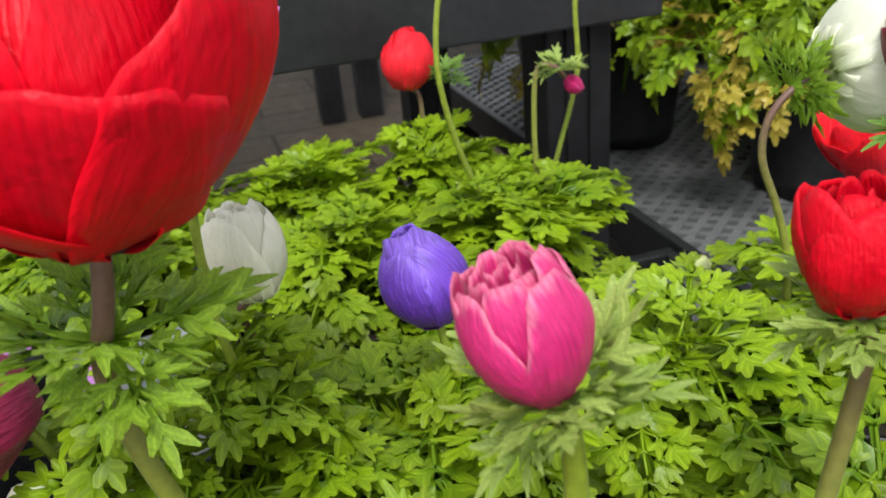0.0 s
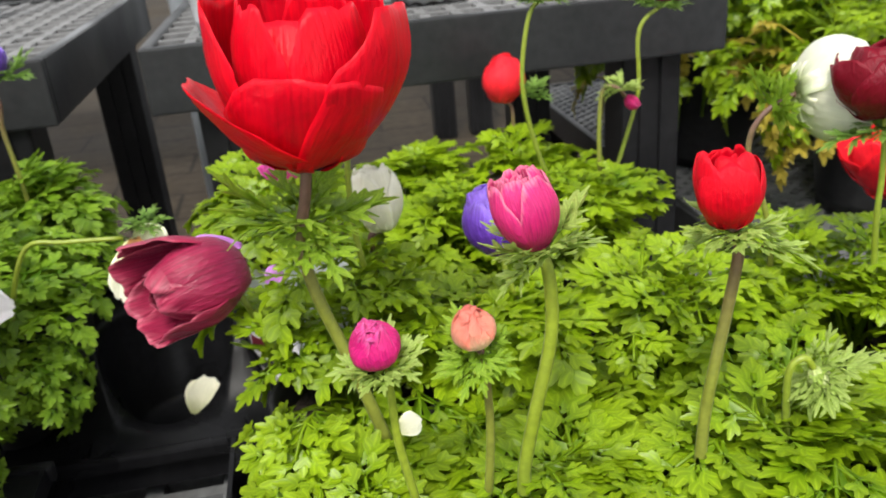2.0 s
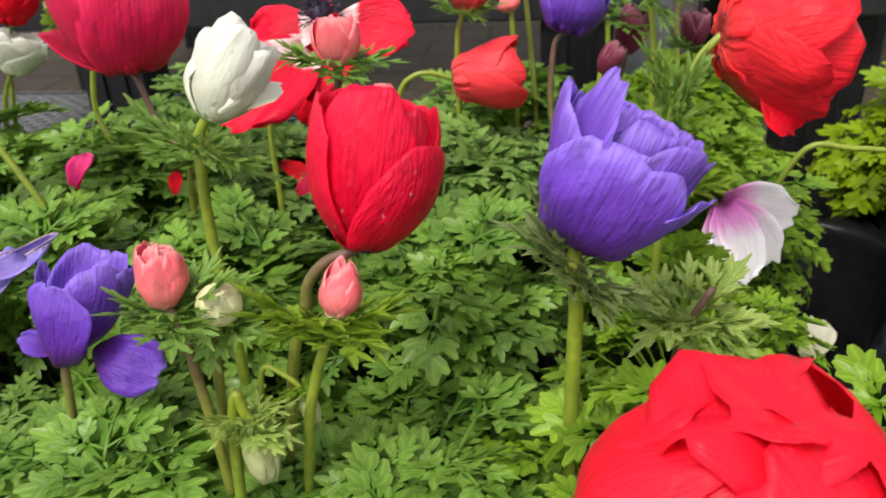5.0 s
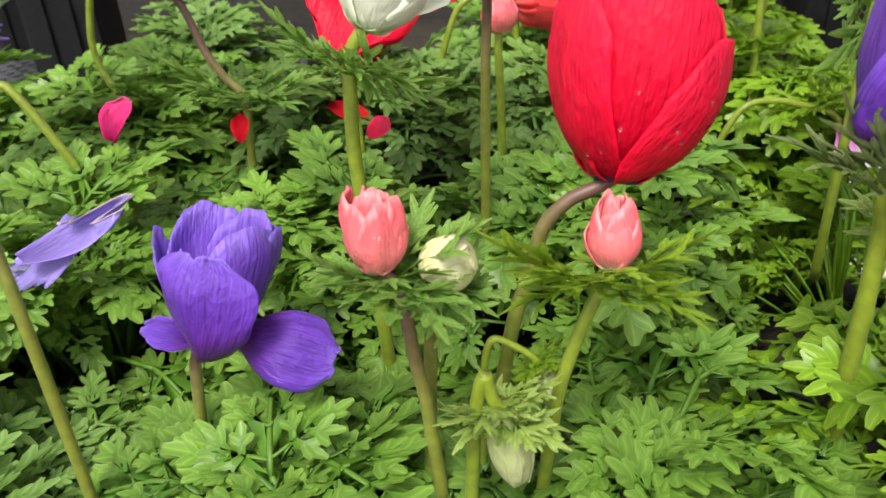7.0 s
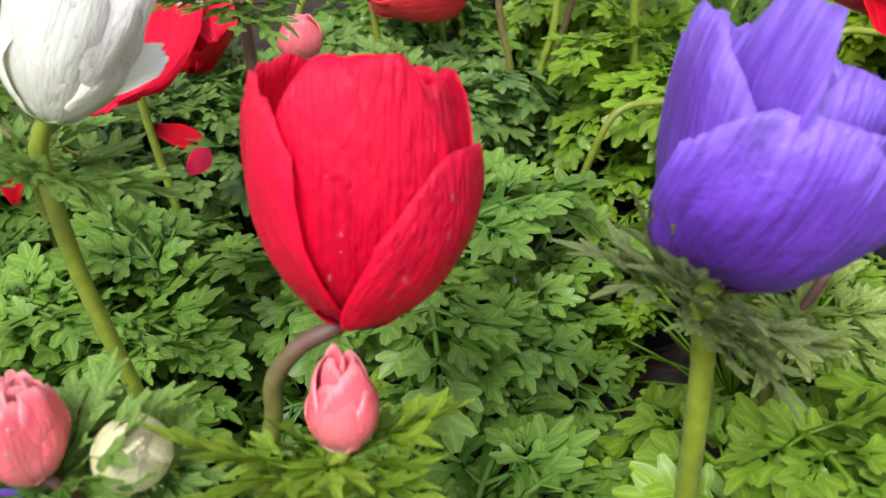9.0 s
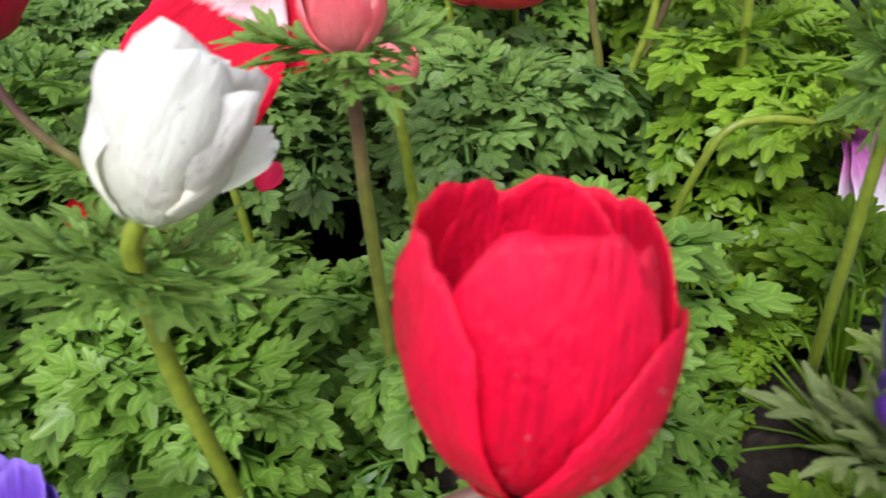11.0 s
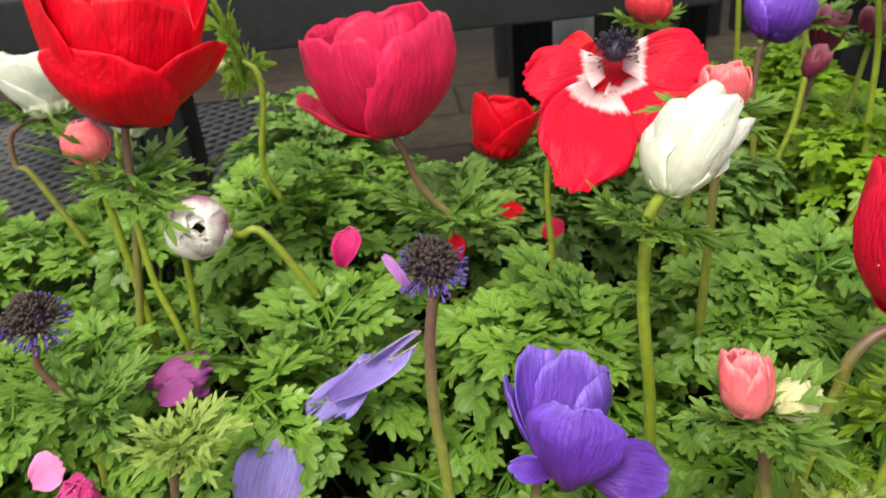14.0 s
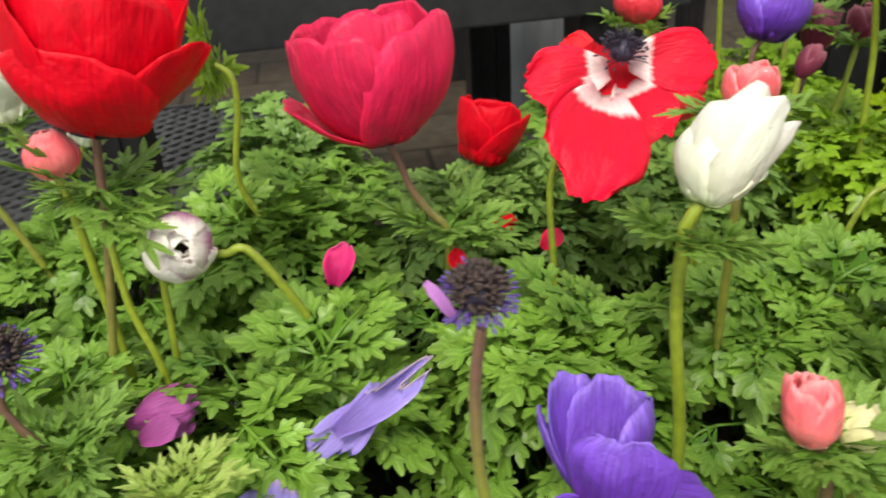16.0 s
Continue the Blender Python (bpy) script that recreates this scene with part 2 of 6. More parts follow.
LEAF = {
    "green": leaf_material("leaf green", (0.06, 0.166, 0.016), (0.165, 0.335, 0.032), (0.275, 0.44, 0.08)),
    "mid": leaf_material("leaf light green", (0.076, 0.188, 0.008), (0.19, 0.362, 0.014), (0.295, 0.455, 0.036)),
    "cool": leaf_material("leaf cool green", (0.064, 0.155, 0.028), (0.165, 0.308, 0.055), (0.27, 0.42, 0.105)),
    "fresh": leaf_material("leaf fresh green", (0.095, 0.198, 0.003), (0.225, 0.365, 0.005), (0.32, 0.45, 0.012)),
    "collar": leaf_material("bract green", (0.1, 0.225, 0.026), (0.17, 0.33, 0.045), (0.28, 0.44, 0.095)),
    "pale": leaf_material("bract pale green", (0.24, 0.37, 0.05), (0.32, 0.46, 0.08), (0.44, 0.55, 0.16)),
    "bright": leaf_material("bract yellow green", (0.15, 0.3, 0.01), (0.21, 0.37, 0.016), (0.32, 0.46, 0.045)),
    "purple": leaf_material("bract purple green", (0.12, 0.165, 0.06), (0.18, 0.25, 0.08), (0.28, 0.35, 0.12)),
    "yellow": leaf_material("leaf yellowing", (0.34, 0.3, 0.02), (0.48, 0.38, 0.04), (0.52, 0.42, 0.08)),
}


def plain_material(name, colour, rough, scale=40, spread=0.25, relief=0.2, depth=0.001, metal=0.0, stretch=None, coarse=5):
    m, nodes, links, b = shader(name, rough, metal)
    n = noise_node(nodes, links, scale, 6, "Object", stretch)
    n2 = noise_node(nodes, links, coarse, 3)
    tone = ramp(nodes, links, n.outputs["Fac"], [(0.3, (1 - spread,) * 3), (0.7, (1 + spread,) * 3)])
    tone2 = ramp(nodes, links, n2.outputs["Fac"], [(0.3, (1 - spread,) * 3), (0.7, (1 + spread * 0.6,) * 3)])
    c = mix(nodes, links, 1.0, colour, tone.outputs[0], "MULTIPLY")
    c = mix(nodes, links, 1.0, c, tone2.outputs[0], "MULTIPLY")
    links.new(c, b.inputs["Base Color"])
    r = ramp(nodes, links, n2.outputs["Fac"], [(0.3, (max(rough - 0.12, 0.05),) * 3), (0.7, (min(rough + 0.12, 1),) * 3)])
    links.new(r.outputs[0], b.inputs["Roughness"])
    bump(nodes, links, b, n.outputs["Fac"], relief, depth)
    return m



def stem_material(name, top, foot, turn):
    """A stem: one colour under the flower that turns into another towards its foot, with a fine down."""
    m = plain_material(name, top, 0.45, 300, 0.2, 0.2, 0.0004, coarse=30)
    nodes, links = m.node_tree.nodes, m.node_tree.links
    tc, sep = nodes.new("ShaderNodeTexCoord"), nodes.new("ShaderNodeSeparateXYZ")
    links.new(tc.outputs["UV"], sep.inputs[0])
    blend = ramp(nodes, links, sep.outputs["Y"], [(turn - 0.2, (0, 0, 0)), (turn + 0.2, (1, 1, 1))])
    speck = noise_node(nodes, links, 260, 5)
    tone = ramp(nodes, links, speck.outputs["Fac"], [(0.3, (0.8,) * 3), (0.7, (1.2,) * 3)])
    c = mix(nodes, links, 1.0, mix(nodes, links, blend.outputs[0], top, foot), tone.outputs[0], "MULTIPLY")
    b = nodes["Principled BSDF"]
    links.new(c, b.inputs["Base Color"])
    b.inputs["Sheen Weight"].default_value, b.inputs["Sheen Roughness"].default_value = 0.05, 0.4
    return m


STEM_GREEN = stem_material("green stem", (0.2, 0.255, 0.018), (0.15, 0.2, 0.014), 0.6)
STEM_BROWN = stem_material("brown stem", (0.12, 0.062, 0.042), (0.17, 0.19, 0.025), 0.45)
STAMEN = plain_material("black stamens", (0.022, 0.016, 0.04), 0.6, 400, 0.4, 0.3, 0.0005)
STAMEN_BROWN = plain_material("withered stamens", (0.05, 0.03, 0.026), 0.7, 400, 0.5, 0.4, 0.0005)
STAMEN_PURPLE = plain_material("purple stamens", (0.1, 0.05, 0.27), 0.6, 400, 0.4, 0.3, 0.0005)
BLACK_PLASTIC = plain_material("black tray plastic", (0.007, 0.007, 0.008), 0.3, 160, 0.3, 0.15, 0.0006, coarse=9)
BENCH_PLASTIC = plain_material("dark bench plastic", (0.018, 0.0188, 0.02), 0.42, 90, 0.25, 0.2, 0.0012, coarse=6)
# bench plastic again for the legs, their shade put into a darker colour
LEG_SHADED = plain_material("shaded leg plastic", (0.011, 0.011, 0.012), 0.45, 90, 0.25, 0.2, 0.0012, coarse=6)
BENCH_TOP = plain_material("dusty bench lattice", (0.15, 0.15, 0.15), 0.55, 120, 0.25, 0.2, 0.001, coarse=7)
LOW_TOP = plain_material("lower bench lattice", (0.105, 0.108, 0.11), 0.5, 120, 0.25, 0.2, 0.001, coarse=7)
BLACK_POT = plain_material("black pot plastic", (0.016, 0.016, 0.017), 0.4, 100, 0.3, 0.15, 0.0008, coarse=8)
GREY_POT = plain_material("grey pot plastic", (0.54, 0.56, 0.58), 0.5, 60, 0.1, 0.1, 0.0008, coarse=8)
SOIL = plain_material("potting soil", (0.035, 0.025, 0.018), 0.9, 220, 0.6, 1.0, 0.004, coarse=40)
POLE = plain_material("galvanised pole", (0.2, 0.215, 0.23), 0.5, 60, 0.15, 0.1, 0.0006, metal=0.3, stretch=(1, 1, 0.15))
CONCRETE = plain_material("wet concrete", (0.042, 0.033, 0.023), 0.8, 30, 0.3, 0.5, 0.002, coarse=1.3)
slab_nodes, slab_links = CONCRETE.node_tree.nodes, CONCRETE.node_tree.links
slab, slab_place = slab_nodes.new("ShaderNodeTexBrick"), slab_nodes.new("ShaderNodeTexCoord")
slab.inputs["Color1"].default_value, slab.inputs["Color2"].default_value, slab.inputs["Mortar"].default_value = (1, 1, 1, 1), (0.78, 0.76, 0.74, 1), (0.3, 0.3, 0.3, 1)
for slot, value in (("Scale", 1.0), ("Brick Width", 0.4), ("Row Height", 0.2), ("Mortar Size", 0.006)):
    slab.inputs[slot].default_value = value
slab_links.new(slab_place.outputs["Object"], slab.inputs["Vector"])
slab_tone = slab_nodes["Principled BSDF"].inputs["Base Color"].links[0].from_socket
slab_links.new(mix(slab_nodes, slab_links, 1.0, slab_tone, slab.outputs["Color"], "MULTIPLY"), slab_nodes["Principled BSDF"].inputs["Base Color"])
for dull, gloss in ((CONCRETE, 0.15), (BENCH_PLASTIC, 0.3), (LEG_SHADED, 0.2), (BLACK_PLASTIC, 0.14), (BLACK_POT, 0.3)):
    dull.node_tree.nodes["Principled BSDF"].inputs["Specular IOR Level"].default_value = gloss
LABEL_WHITE = plain_material("label white", (0.75, 0.75, 0.76), 0.4, 40, 0.04, 0.0, 0.0005)
LABEL_DARK = plain_material("label print", (0.04, 0.04, 0.045), 0.4, 40, 0.1, 0.0, 0.0005)
LABEL_RED = plain_material("label red print", (0.16, 0.02, 0.03), 0.4, 40, 0.1, 0.0, 0.0005)
drop_mat, drop_nodes, drop_links, drop_base = shader("water drop", 0.03)
drop_clear, drop_gloss, drop_mix = drop_nodes.new("ShaderNodeBsdfTransparent"), drop_nodes.new("ShaderNodeBsdfGlossy"), drop_nodes.new("ShaderNodeMixShader")
drop_gloss.inputs["Roughness"].default_value, drop_mix.inputs[0].default_value = 0.1, 0.09
drop_links.new(drop_clear.outputs[0], drop_mix.inputs[1])
drop_links.new(drop_gloss.outputs[0], drop_mix.inputs[2])
drop_links.new(drop_mix.outputs[0], drop_nodes["Material Output"].inputs["Surface"])


# ---- mesh helpers ----
def to_mesh(name, verts, faces, material, uvs=None, smooth=True):
    me = bpy.data.meshes.new(name)
    me.from_pydata([tuple(v) for v in verts], [], faces)
    me.materials.append(material)
    if uvs is not None:
        layer = me.uv_layers.new(name="UVMap")
        for lp in me.loops:
            layer.data[lp.index].uv = uvs[lp.vertex_index]
    if smooth:
        me.shade_smooth()
    me.update()
    return me


def part(name, me, parent, label=""):
    ob = new(name, me)
    ob.parent = parent
    return tagged(ob, label=label)


def bm_mesh(name, bm, material, smooth=False):
    bm.normal_update()
    me = bpy.data.meshes.new(name)
    bm.to_mesh(me)
    bm.free()
    me.materials.append(material)
    if smooth:
        me.shade_smooth()
    return me


def add_box(bm, lo, hi, bevel=0.0):
    vs = [bm.verts.new((x, y, z)) for x in (lo[0], hi[0]) for y in (lo[1], hi[1]) for z in (lo[2], hi[2])]
    fs = [bm.faces.new([vs[i] for i in f]) for f in ((0, 1, 3, 2), (4, 6, 7, 5), (0, 4, 5, 1), (2, 3, 7, 6), (0, 2, 6, 4), (1, 5, 7, 3))]
    if bevel:
        es = list({e for f in fs for e in f.edges})
        bmesh.ops.bevel(bm, geom=es, offset=bevel, segments=2, profile=0.6, affect="EDGES")


def revolve(profile, segments, wave=None):
    """Verts and faces of a turned shape: profile of (radius, height); wave(angle, row) shifts a radius and height."""
    verts, faces = [], []
    n = segments
    for j, (r, h) in enumerate(profile):
        for i in range(n):
            a = 2 * math.pi * i / n
            dr, dh = wave(a, j) if wave else (0, 0)
            verts.append(((r + dr) * math.cos(a), (r + dr) * math.sin(a), h + dh))
    for j in range(len(profile) - 1):
        for i in range(n):
            k = (i + 1) % n
            faces.append((j * n + i, j * n + k, (j + 1) * n + k, (j + 1) * n + i))
    return verts, faces


def smooth_line(points, steps=5):
    """A Catmull-Rom line through the points."""
    p = [Vector(q) for q in points]
    if len(p) < 3:
        return [p[0].lerp(p[-1], k / 4) for k in range(5)]
    p = [p[0] * 2 - p[1], *p, p[-1] * 2 - p[-2]]
    line = []
    for a, b, c, d in zip(p, p[1:], p[2:], p[3:]):
        for k in range(steps):
            t = k / steps
            line.append(0.5 * (2 * b + (c - a) * t + (2 * a - 5 * b + 4 * c - d) * t * t + (3 * b - a - 3 * c + d) * t ** 3))
    return [*line, p[-2]]


def tube(points, radius, sides=9, steps=5, taper=1.0):
    line = smooth_line(points, steps)
    verts, faces = [], []
    n = len(line)
    side = Vector((1, 0.2, 0.1))
    for j, q in enumerate(line):
        along = (line[min(j + 1, n - 1)] - line[max(j - 1, 0)]).normalized()
        side = (side - along * side.dot(along)).normalized()
        up = along.cross(side)
        r = radius * (1 + (taper - 1) * j / (n - 1))
        for i in range(sides):
            a = 2 * math.pi * i / sides
            verts.append(q + (side * math.cos(a) + up * math.sin(a)) * r)
    for j in range(n - 1):
        for i in range(sides):
            k = (i + 1) % sides
            faces.append((j * sides + i, j * sides + k, (j + 1) * sides + k, (j + 1) * sides + i))
    faces.append(tuple(range(sides))[::-1])
    faces.append(tuple((n - 1) * sides + i for i in range(sides)))
    return verts, faces


def shell(grid, thick):
    """A thin closed sheet over a grid of points: verts, faces, uvs."""
    rows, cols = len(grid), len(grid[0])
    verts, faces, uvs = [], [], []
    normals = [[None] * cols for _ in range(rows)]
    for j in range(rows):
        for i in range(cols):
            a = grid[min(j + 1, rows - 1)][i] - grid[max(j - 1, 0)][i]
            b = grid[j][min(i + 1, cols - 1)] - grid[j][max(i - 1, 0)]
            n = b.cross(a)
            normals[j][i] = n.normalized() if n.length > 1e-12 else Vector((0, 0, 1))
    for s in (0.5, -0.5):
        for j in range(rows):
            for i in range(cols):
                rim = 0.25 if i in (0, cols - 1) or j == rows - 1 else 1.0
                verts.append(grid[j][i] + normals[j][i] * (thick * s * rim))
                uvs.append((i / (cols - 1), j / (rows - 1)))
    m = rows * cols
    for j in range(rows - 1):
        for i in range(cols - 1):
            a, b, c, d = j * cols + i, j * cols + i + 1, (j + 1) * cols + i + 1, (j + 1) * cols + i
            faces += [(a, b, c, d), (m + d, m + c, m + b, m + a)]
    ring = [j * cols for j in range(rows)] + [(rows - 1) * cols + i for i in range(1, cols)]
    ring += [j * cols + cols - 1 for j in range(rows - 2, -1, -1)] + [i for i in range(cols - 2, 0, -1)]
    for a, b in zip(ring, ring[1:] + ring[:1]):
        faces.append((a, b, m + b, m + a))
    return verts, faces, uvs


# ---- leaves ----
# the fingers of a lobe: where each starts, its turn, and rows of (way along, half width)
# the fingers of a lobe: start along it, turn, points per row, and rows of (way, half width)
LOBE = ((0.0, 0.0, 3, ((0.0, 0.08), (0.42, 0.122), (0.8, 0.128), (1.02, 0.05))), (0.34, 0.68, 2, ((0.0, 0.09), (0.29, 0.118), (0.5, 0.05))), (0.34, -0.68, 2, ((0.0, 0.09), (0.29, 0.118), (0.5, 0.05))))
FINE_LOBE = ((0.0, 0.0, 3, ((0.0, 0.065), (0.4, 0.1), (0.75, 0.105), (1.04, 0.03))), (0.34, 0.55, 2, ((0.0, 0.075), (0.27, 0.09), (0.47, 0.025))), (0.38, -0.55, 2, ((0.0, 0.075), (0.27, 0.09), (0.47, 0.025))))


def lobe(verts, faces, uvs, origin, d, up, length, width, bend, fold, rng, shape):
    """One lobe of a leaf: a finger with a forward tooth on either side, folded along its rib."""
    side = d.cross(up)
    curl = rng.uniform(-0.3, 0.25)
    first = len(verts)
    for start, turn, across, rows in shape:
        turn += rng.uniform(-0.12, 0.12)
        grow = rng.uniform(0.85, 1.12) if start else 1.0
        base = len(verts)
        for way, half in rows:
            v = start + way * grow * math.cos(turn)
            mid = way * grow * math.sin(turn)
            for sgn in ((-1, 0, 1) if across == 3 else (-1, 1)):
                uu = mid + half * width * sgn * math.cos(turn)
                vv = v - half * width * sgn * math.sin(turn)
                z = bend * vv * vv + (fold + curl * vv) * abs(uu) - (0.35 * half if not sgn else 0.0)
                verts.append(origin + d * (vv * length) + side * (uu * length) + up * (z * length))
                uvs.append((0.5 + 0.5 * sgn, start + way))
        if start:
            faces.append((first + 4, base, base + 1))
        for r in range(len(rows) - 1):
            a = base + across * r
            faces.extend((a + c, a + c + 1, a + c + across + 1, a + c + across) for c in range(across - 1))


def leaflet(verts, faces, uvs, origin, rib, up, length, width, rng, fan=5, shape=LOBE):
    """A cut leaflet: lobes spread like fingers from a short rib, its sides turned up."""
    plan = [(0.38, 0.0, 0.64), (0.22, 0.56, 0.6), (0.22, -0.56, 0.6), (0.06, 1.1, 0.46), (0.06, -1.1, 0.46), (0.0, 1.6, 0.36), (0.0, -1.6, 0.36)][:fan]
    up = (up + rib.cross(up) * rng.uniform(-0.25, 0.25)).normalized()
    up = (up - rib * up.dot(rib)).normalized()
    side = rib.cross(up)
    fold = rng.uniform(0.1, 0.5)
    droop = rng.uniform(-0.35, 0.1)
    anchor = len(verts)
    verts.append(Vector(origin))
    uvs.append((0.5, 0.0))
    for n, (along, turn, size) in enumerate(plan):
        h = turn + rng.uniform(-0.12, 0.12)
        d = (rib * math.cos(h) + side * math.sin(h) + up * (rng.uniform(-0.12, 0.12) + 0.3 * abs(turn) * fold)).normalized()
        o = origin + rib * (along * length) + up * (0.00012 * (n + 1))
        first = len(verts)
        lobe(verts, faces, uvs, o, d, (up - d * up.dot(d)).normalized(), size * length * rng.uniform(0.85, 1.15), width, droop + rng.uniform(-0.25, 0.2), fold, rng, shape)
        faces += [(anchor, first, first + 1), (anchor, first + 1, first + 2)]


def add_tube(verts, faces, uvs, points, radius, taper=0.6, sides=4, v=0.3):
    tv, tf = tube(points, radius, sides, 2, taper)
    base = len(verts)
    verts += tv
    uvs += [(0.05, v)] * len(tv)
    faces += [tuple(base + i for i in f) for f in tf]


def leaf_mesh(name, seed, reach, height, size, material, rise, fall):
    """A parsley-like leaf: its stalk rises from the origin, and the cut blade arches over beyond it along +y."""
    rng = random.Random(seed)
    verts, faces, uvs = [], [], []
    foot = Vector((0, reach, height))
    add_tube(verts, faces, uvs, [(0, 0, 0), (rng.uniform(-.004, .004), reach * 0.3, height * 0.58), foot], 0.0014)
    # the midrib, from its rise at the foot to its fall at the tip
    line, ways, p = [foot], [], foot
    for k in range(5):
        pitch = rise + (fall - rise) * k / 4
        way = Vector((rng.uniform(-0.08, 0.08), math.cos(pitch), math.sin(pitch))).normalized()
        ways.append(way)
        p = p + way * (0.11 * size)
        line.append(p)
    add_tube(verts, faces, uvs, [line[0], line[2], line[5]], 0.0011, 0.6)
    heart = len(verts)
    verts.append(foot + Vector((0, 0, 0.0001)))
    uvs.append((0.5, 0.0))
    faces.append((heart, heart - 1, heart - 2))
    for k, turn, length, stalk in ((5, 0.0, 0.56, 0.0), (1, 1.0, 0.5, 0.15), (1, -1.0, 0.5, 0.15), (3, 0.85, 0.4, 0.04), (3, -0.85, 0.4, 0.04)):
        way = ways[min(k, 4)]
        right = Vector((1, 0, 0))
        up = right.cross(way).normalized()
        t = turn + rng.uniform(-0.15, 0.15)
        rib = (way * math.cos(t) + right * math.sin(t) + up * (abs(turn) * rng.uniform(-0.1, 0.25))).normalized()
        o = line[k]
        if stalk:
            end = o + rib * (stalk * size)
            add_tube(verts, faces, uvs, [o, (o + end) / 2, end], 0.0008, 0.7, 3)
            o = end
        faces.append((heart, len(verts), len(verts) + 1))
        leaflet(verts, faces, uvs, o, rib, (up - rib * up.dot(rib)).normalized(), length * size * rng.uniform(0.88, 1.12), rng.uniform(1.0, 1.25), rng, 5 if length > 0.45 else 3)
    return to_mesh(name, verts, faces, material, uvs)


def bract_mesh(name, seed, material, rise):
    """One bract of a collar, a unit long: a short wedge that parts into narrow toothed fingers."""
    rng = random.Random(seed)
    verts, faces, uvs = [], [], []
    for along, turn, length, fan in ((0.3, 0.0, 0.7, 5), (0.2, 0.55, 0.62, 3), (0.2, -0.55, 0.62, 3), (0.1, 1.05, 0.5, 3), (0.1, -1.05, 0.5, 3)):
        t = turn + rng.uniform(-0.12, 0.12)
        rib = Vector((math.sin(t), math.cos(t), rise + rng.uniform(-0.25, 0.2))).normalized()
        up = (Vector((0, 0, 1)) - rib * rib.z).normalized()
        o = Vector((0, along * 0.6, along * rise * 0.6))
        base = len(verts)
        for q, w in ((Vector((0, 0, 0)), 0.05), (o + rib * 0.12, 0.035)):
            side = rib.cross(up) * w
            verts += [q - side, q + up * -0.015, q + side]
            uvs += [(0.1, 0.1), (0.5, 0.1), (0.9, 0.1)]
        faces += [(base, base + 1, base + 4, base + 3), (base + 1, base + 2, base + 5, base + 4)]
        if base:
            faces.append((0, base, base + 1))
        faces.append((base + 4, len(verts), len(verts) + 1))
        leaflet(verts, faces, uvs, o + rib * 0.1, rib, up, length * rng.uniform(0.85, 1.1), 0.95, rng, fan, FINE_LOBE)
    return to_mesh(name, verts, faces, material, uvs)


LEAVES = {}
for tone in ("green", "mid", "cool", "fresh"):
    LEAVES[tone] = [
        leaf_mesh("leaf", 10 + i, reach, height, size * (1.02 if tone == "fresh" else 0.9), LEAF[tone], rise, fall)
        for i, (reach, height, size, rise, fall) in enumerate([
            (0.004, 0.085, 0.046, 0.9, 0.0), (0.012, 0.09, 0.048, 0.7, -0.3), (0.02, 0.085, 0.05, 0.5, -0.6), (0.028, 0.08, 0.052, 0.4, -0.8),
            (0.034, 0.072, 0.054, 0.3, -0.9), (0.04, 0.065, 0.054, 0.2, -1.1), (0.046, 0.055, 0.052, 0.1, -1.2), (0.05, 0.04, 0.05, 0.0, -1.2),
            (0.014, 0.07, 0.046, 0.6, -0.2), (0.03, 0.055, 0.048, 0.3, -0.7), (0.022, 0.078, 0.052, 0.6, -0.9), (0.036, 0.068, 0.054, 0.5, -0.6), (0.008, 0.078, 0.042, 1.0, -0.8), (0.042, 0.06, 0.055, 0.35, -0.5)])]
YELLOW_LEAF = leaf_mesh("leaf", 31, 0.045, 0.035, 0.048, LEAF["yellow"], 0.1, -0.9)
BRACTS = {t: [bract_mesh("bract", 50 + i, LEAF["collar" if t == "green" else t], 0.15 + 0.22 * i) for i in range(3)] for t in ("green", "pale", "bright", "purple")}


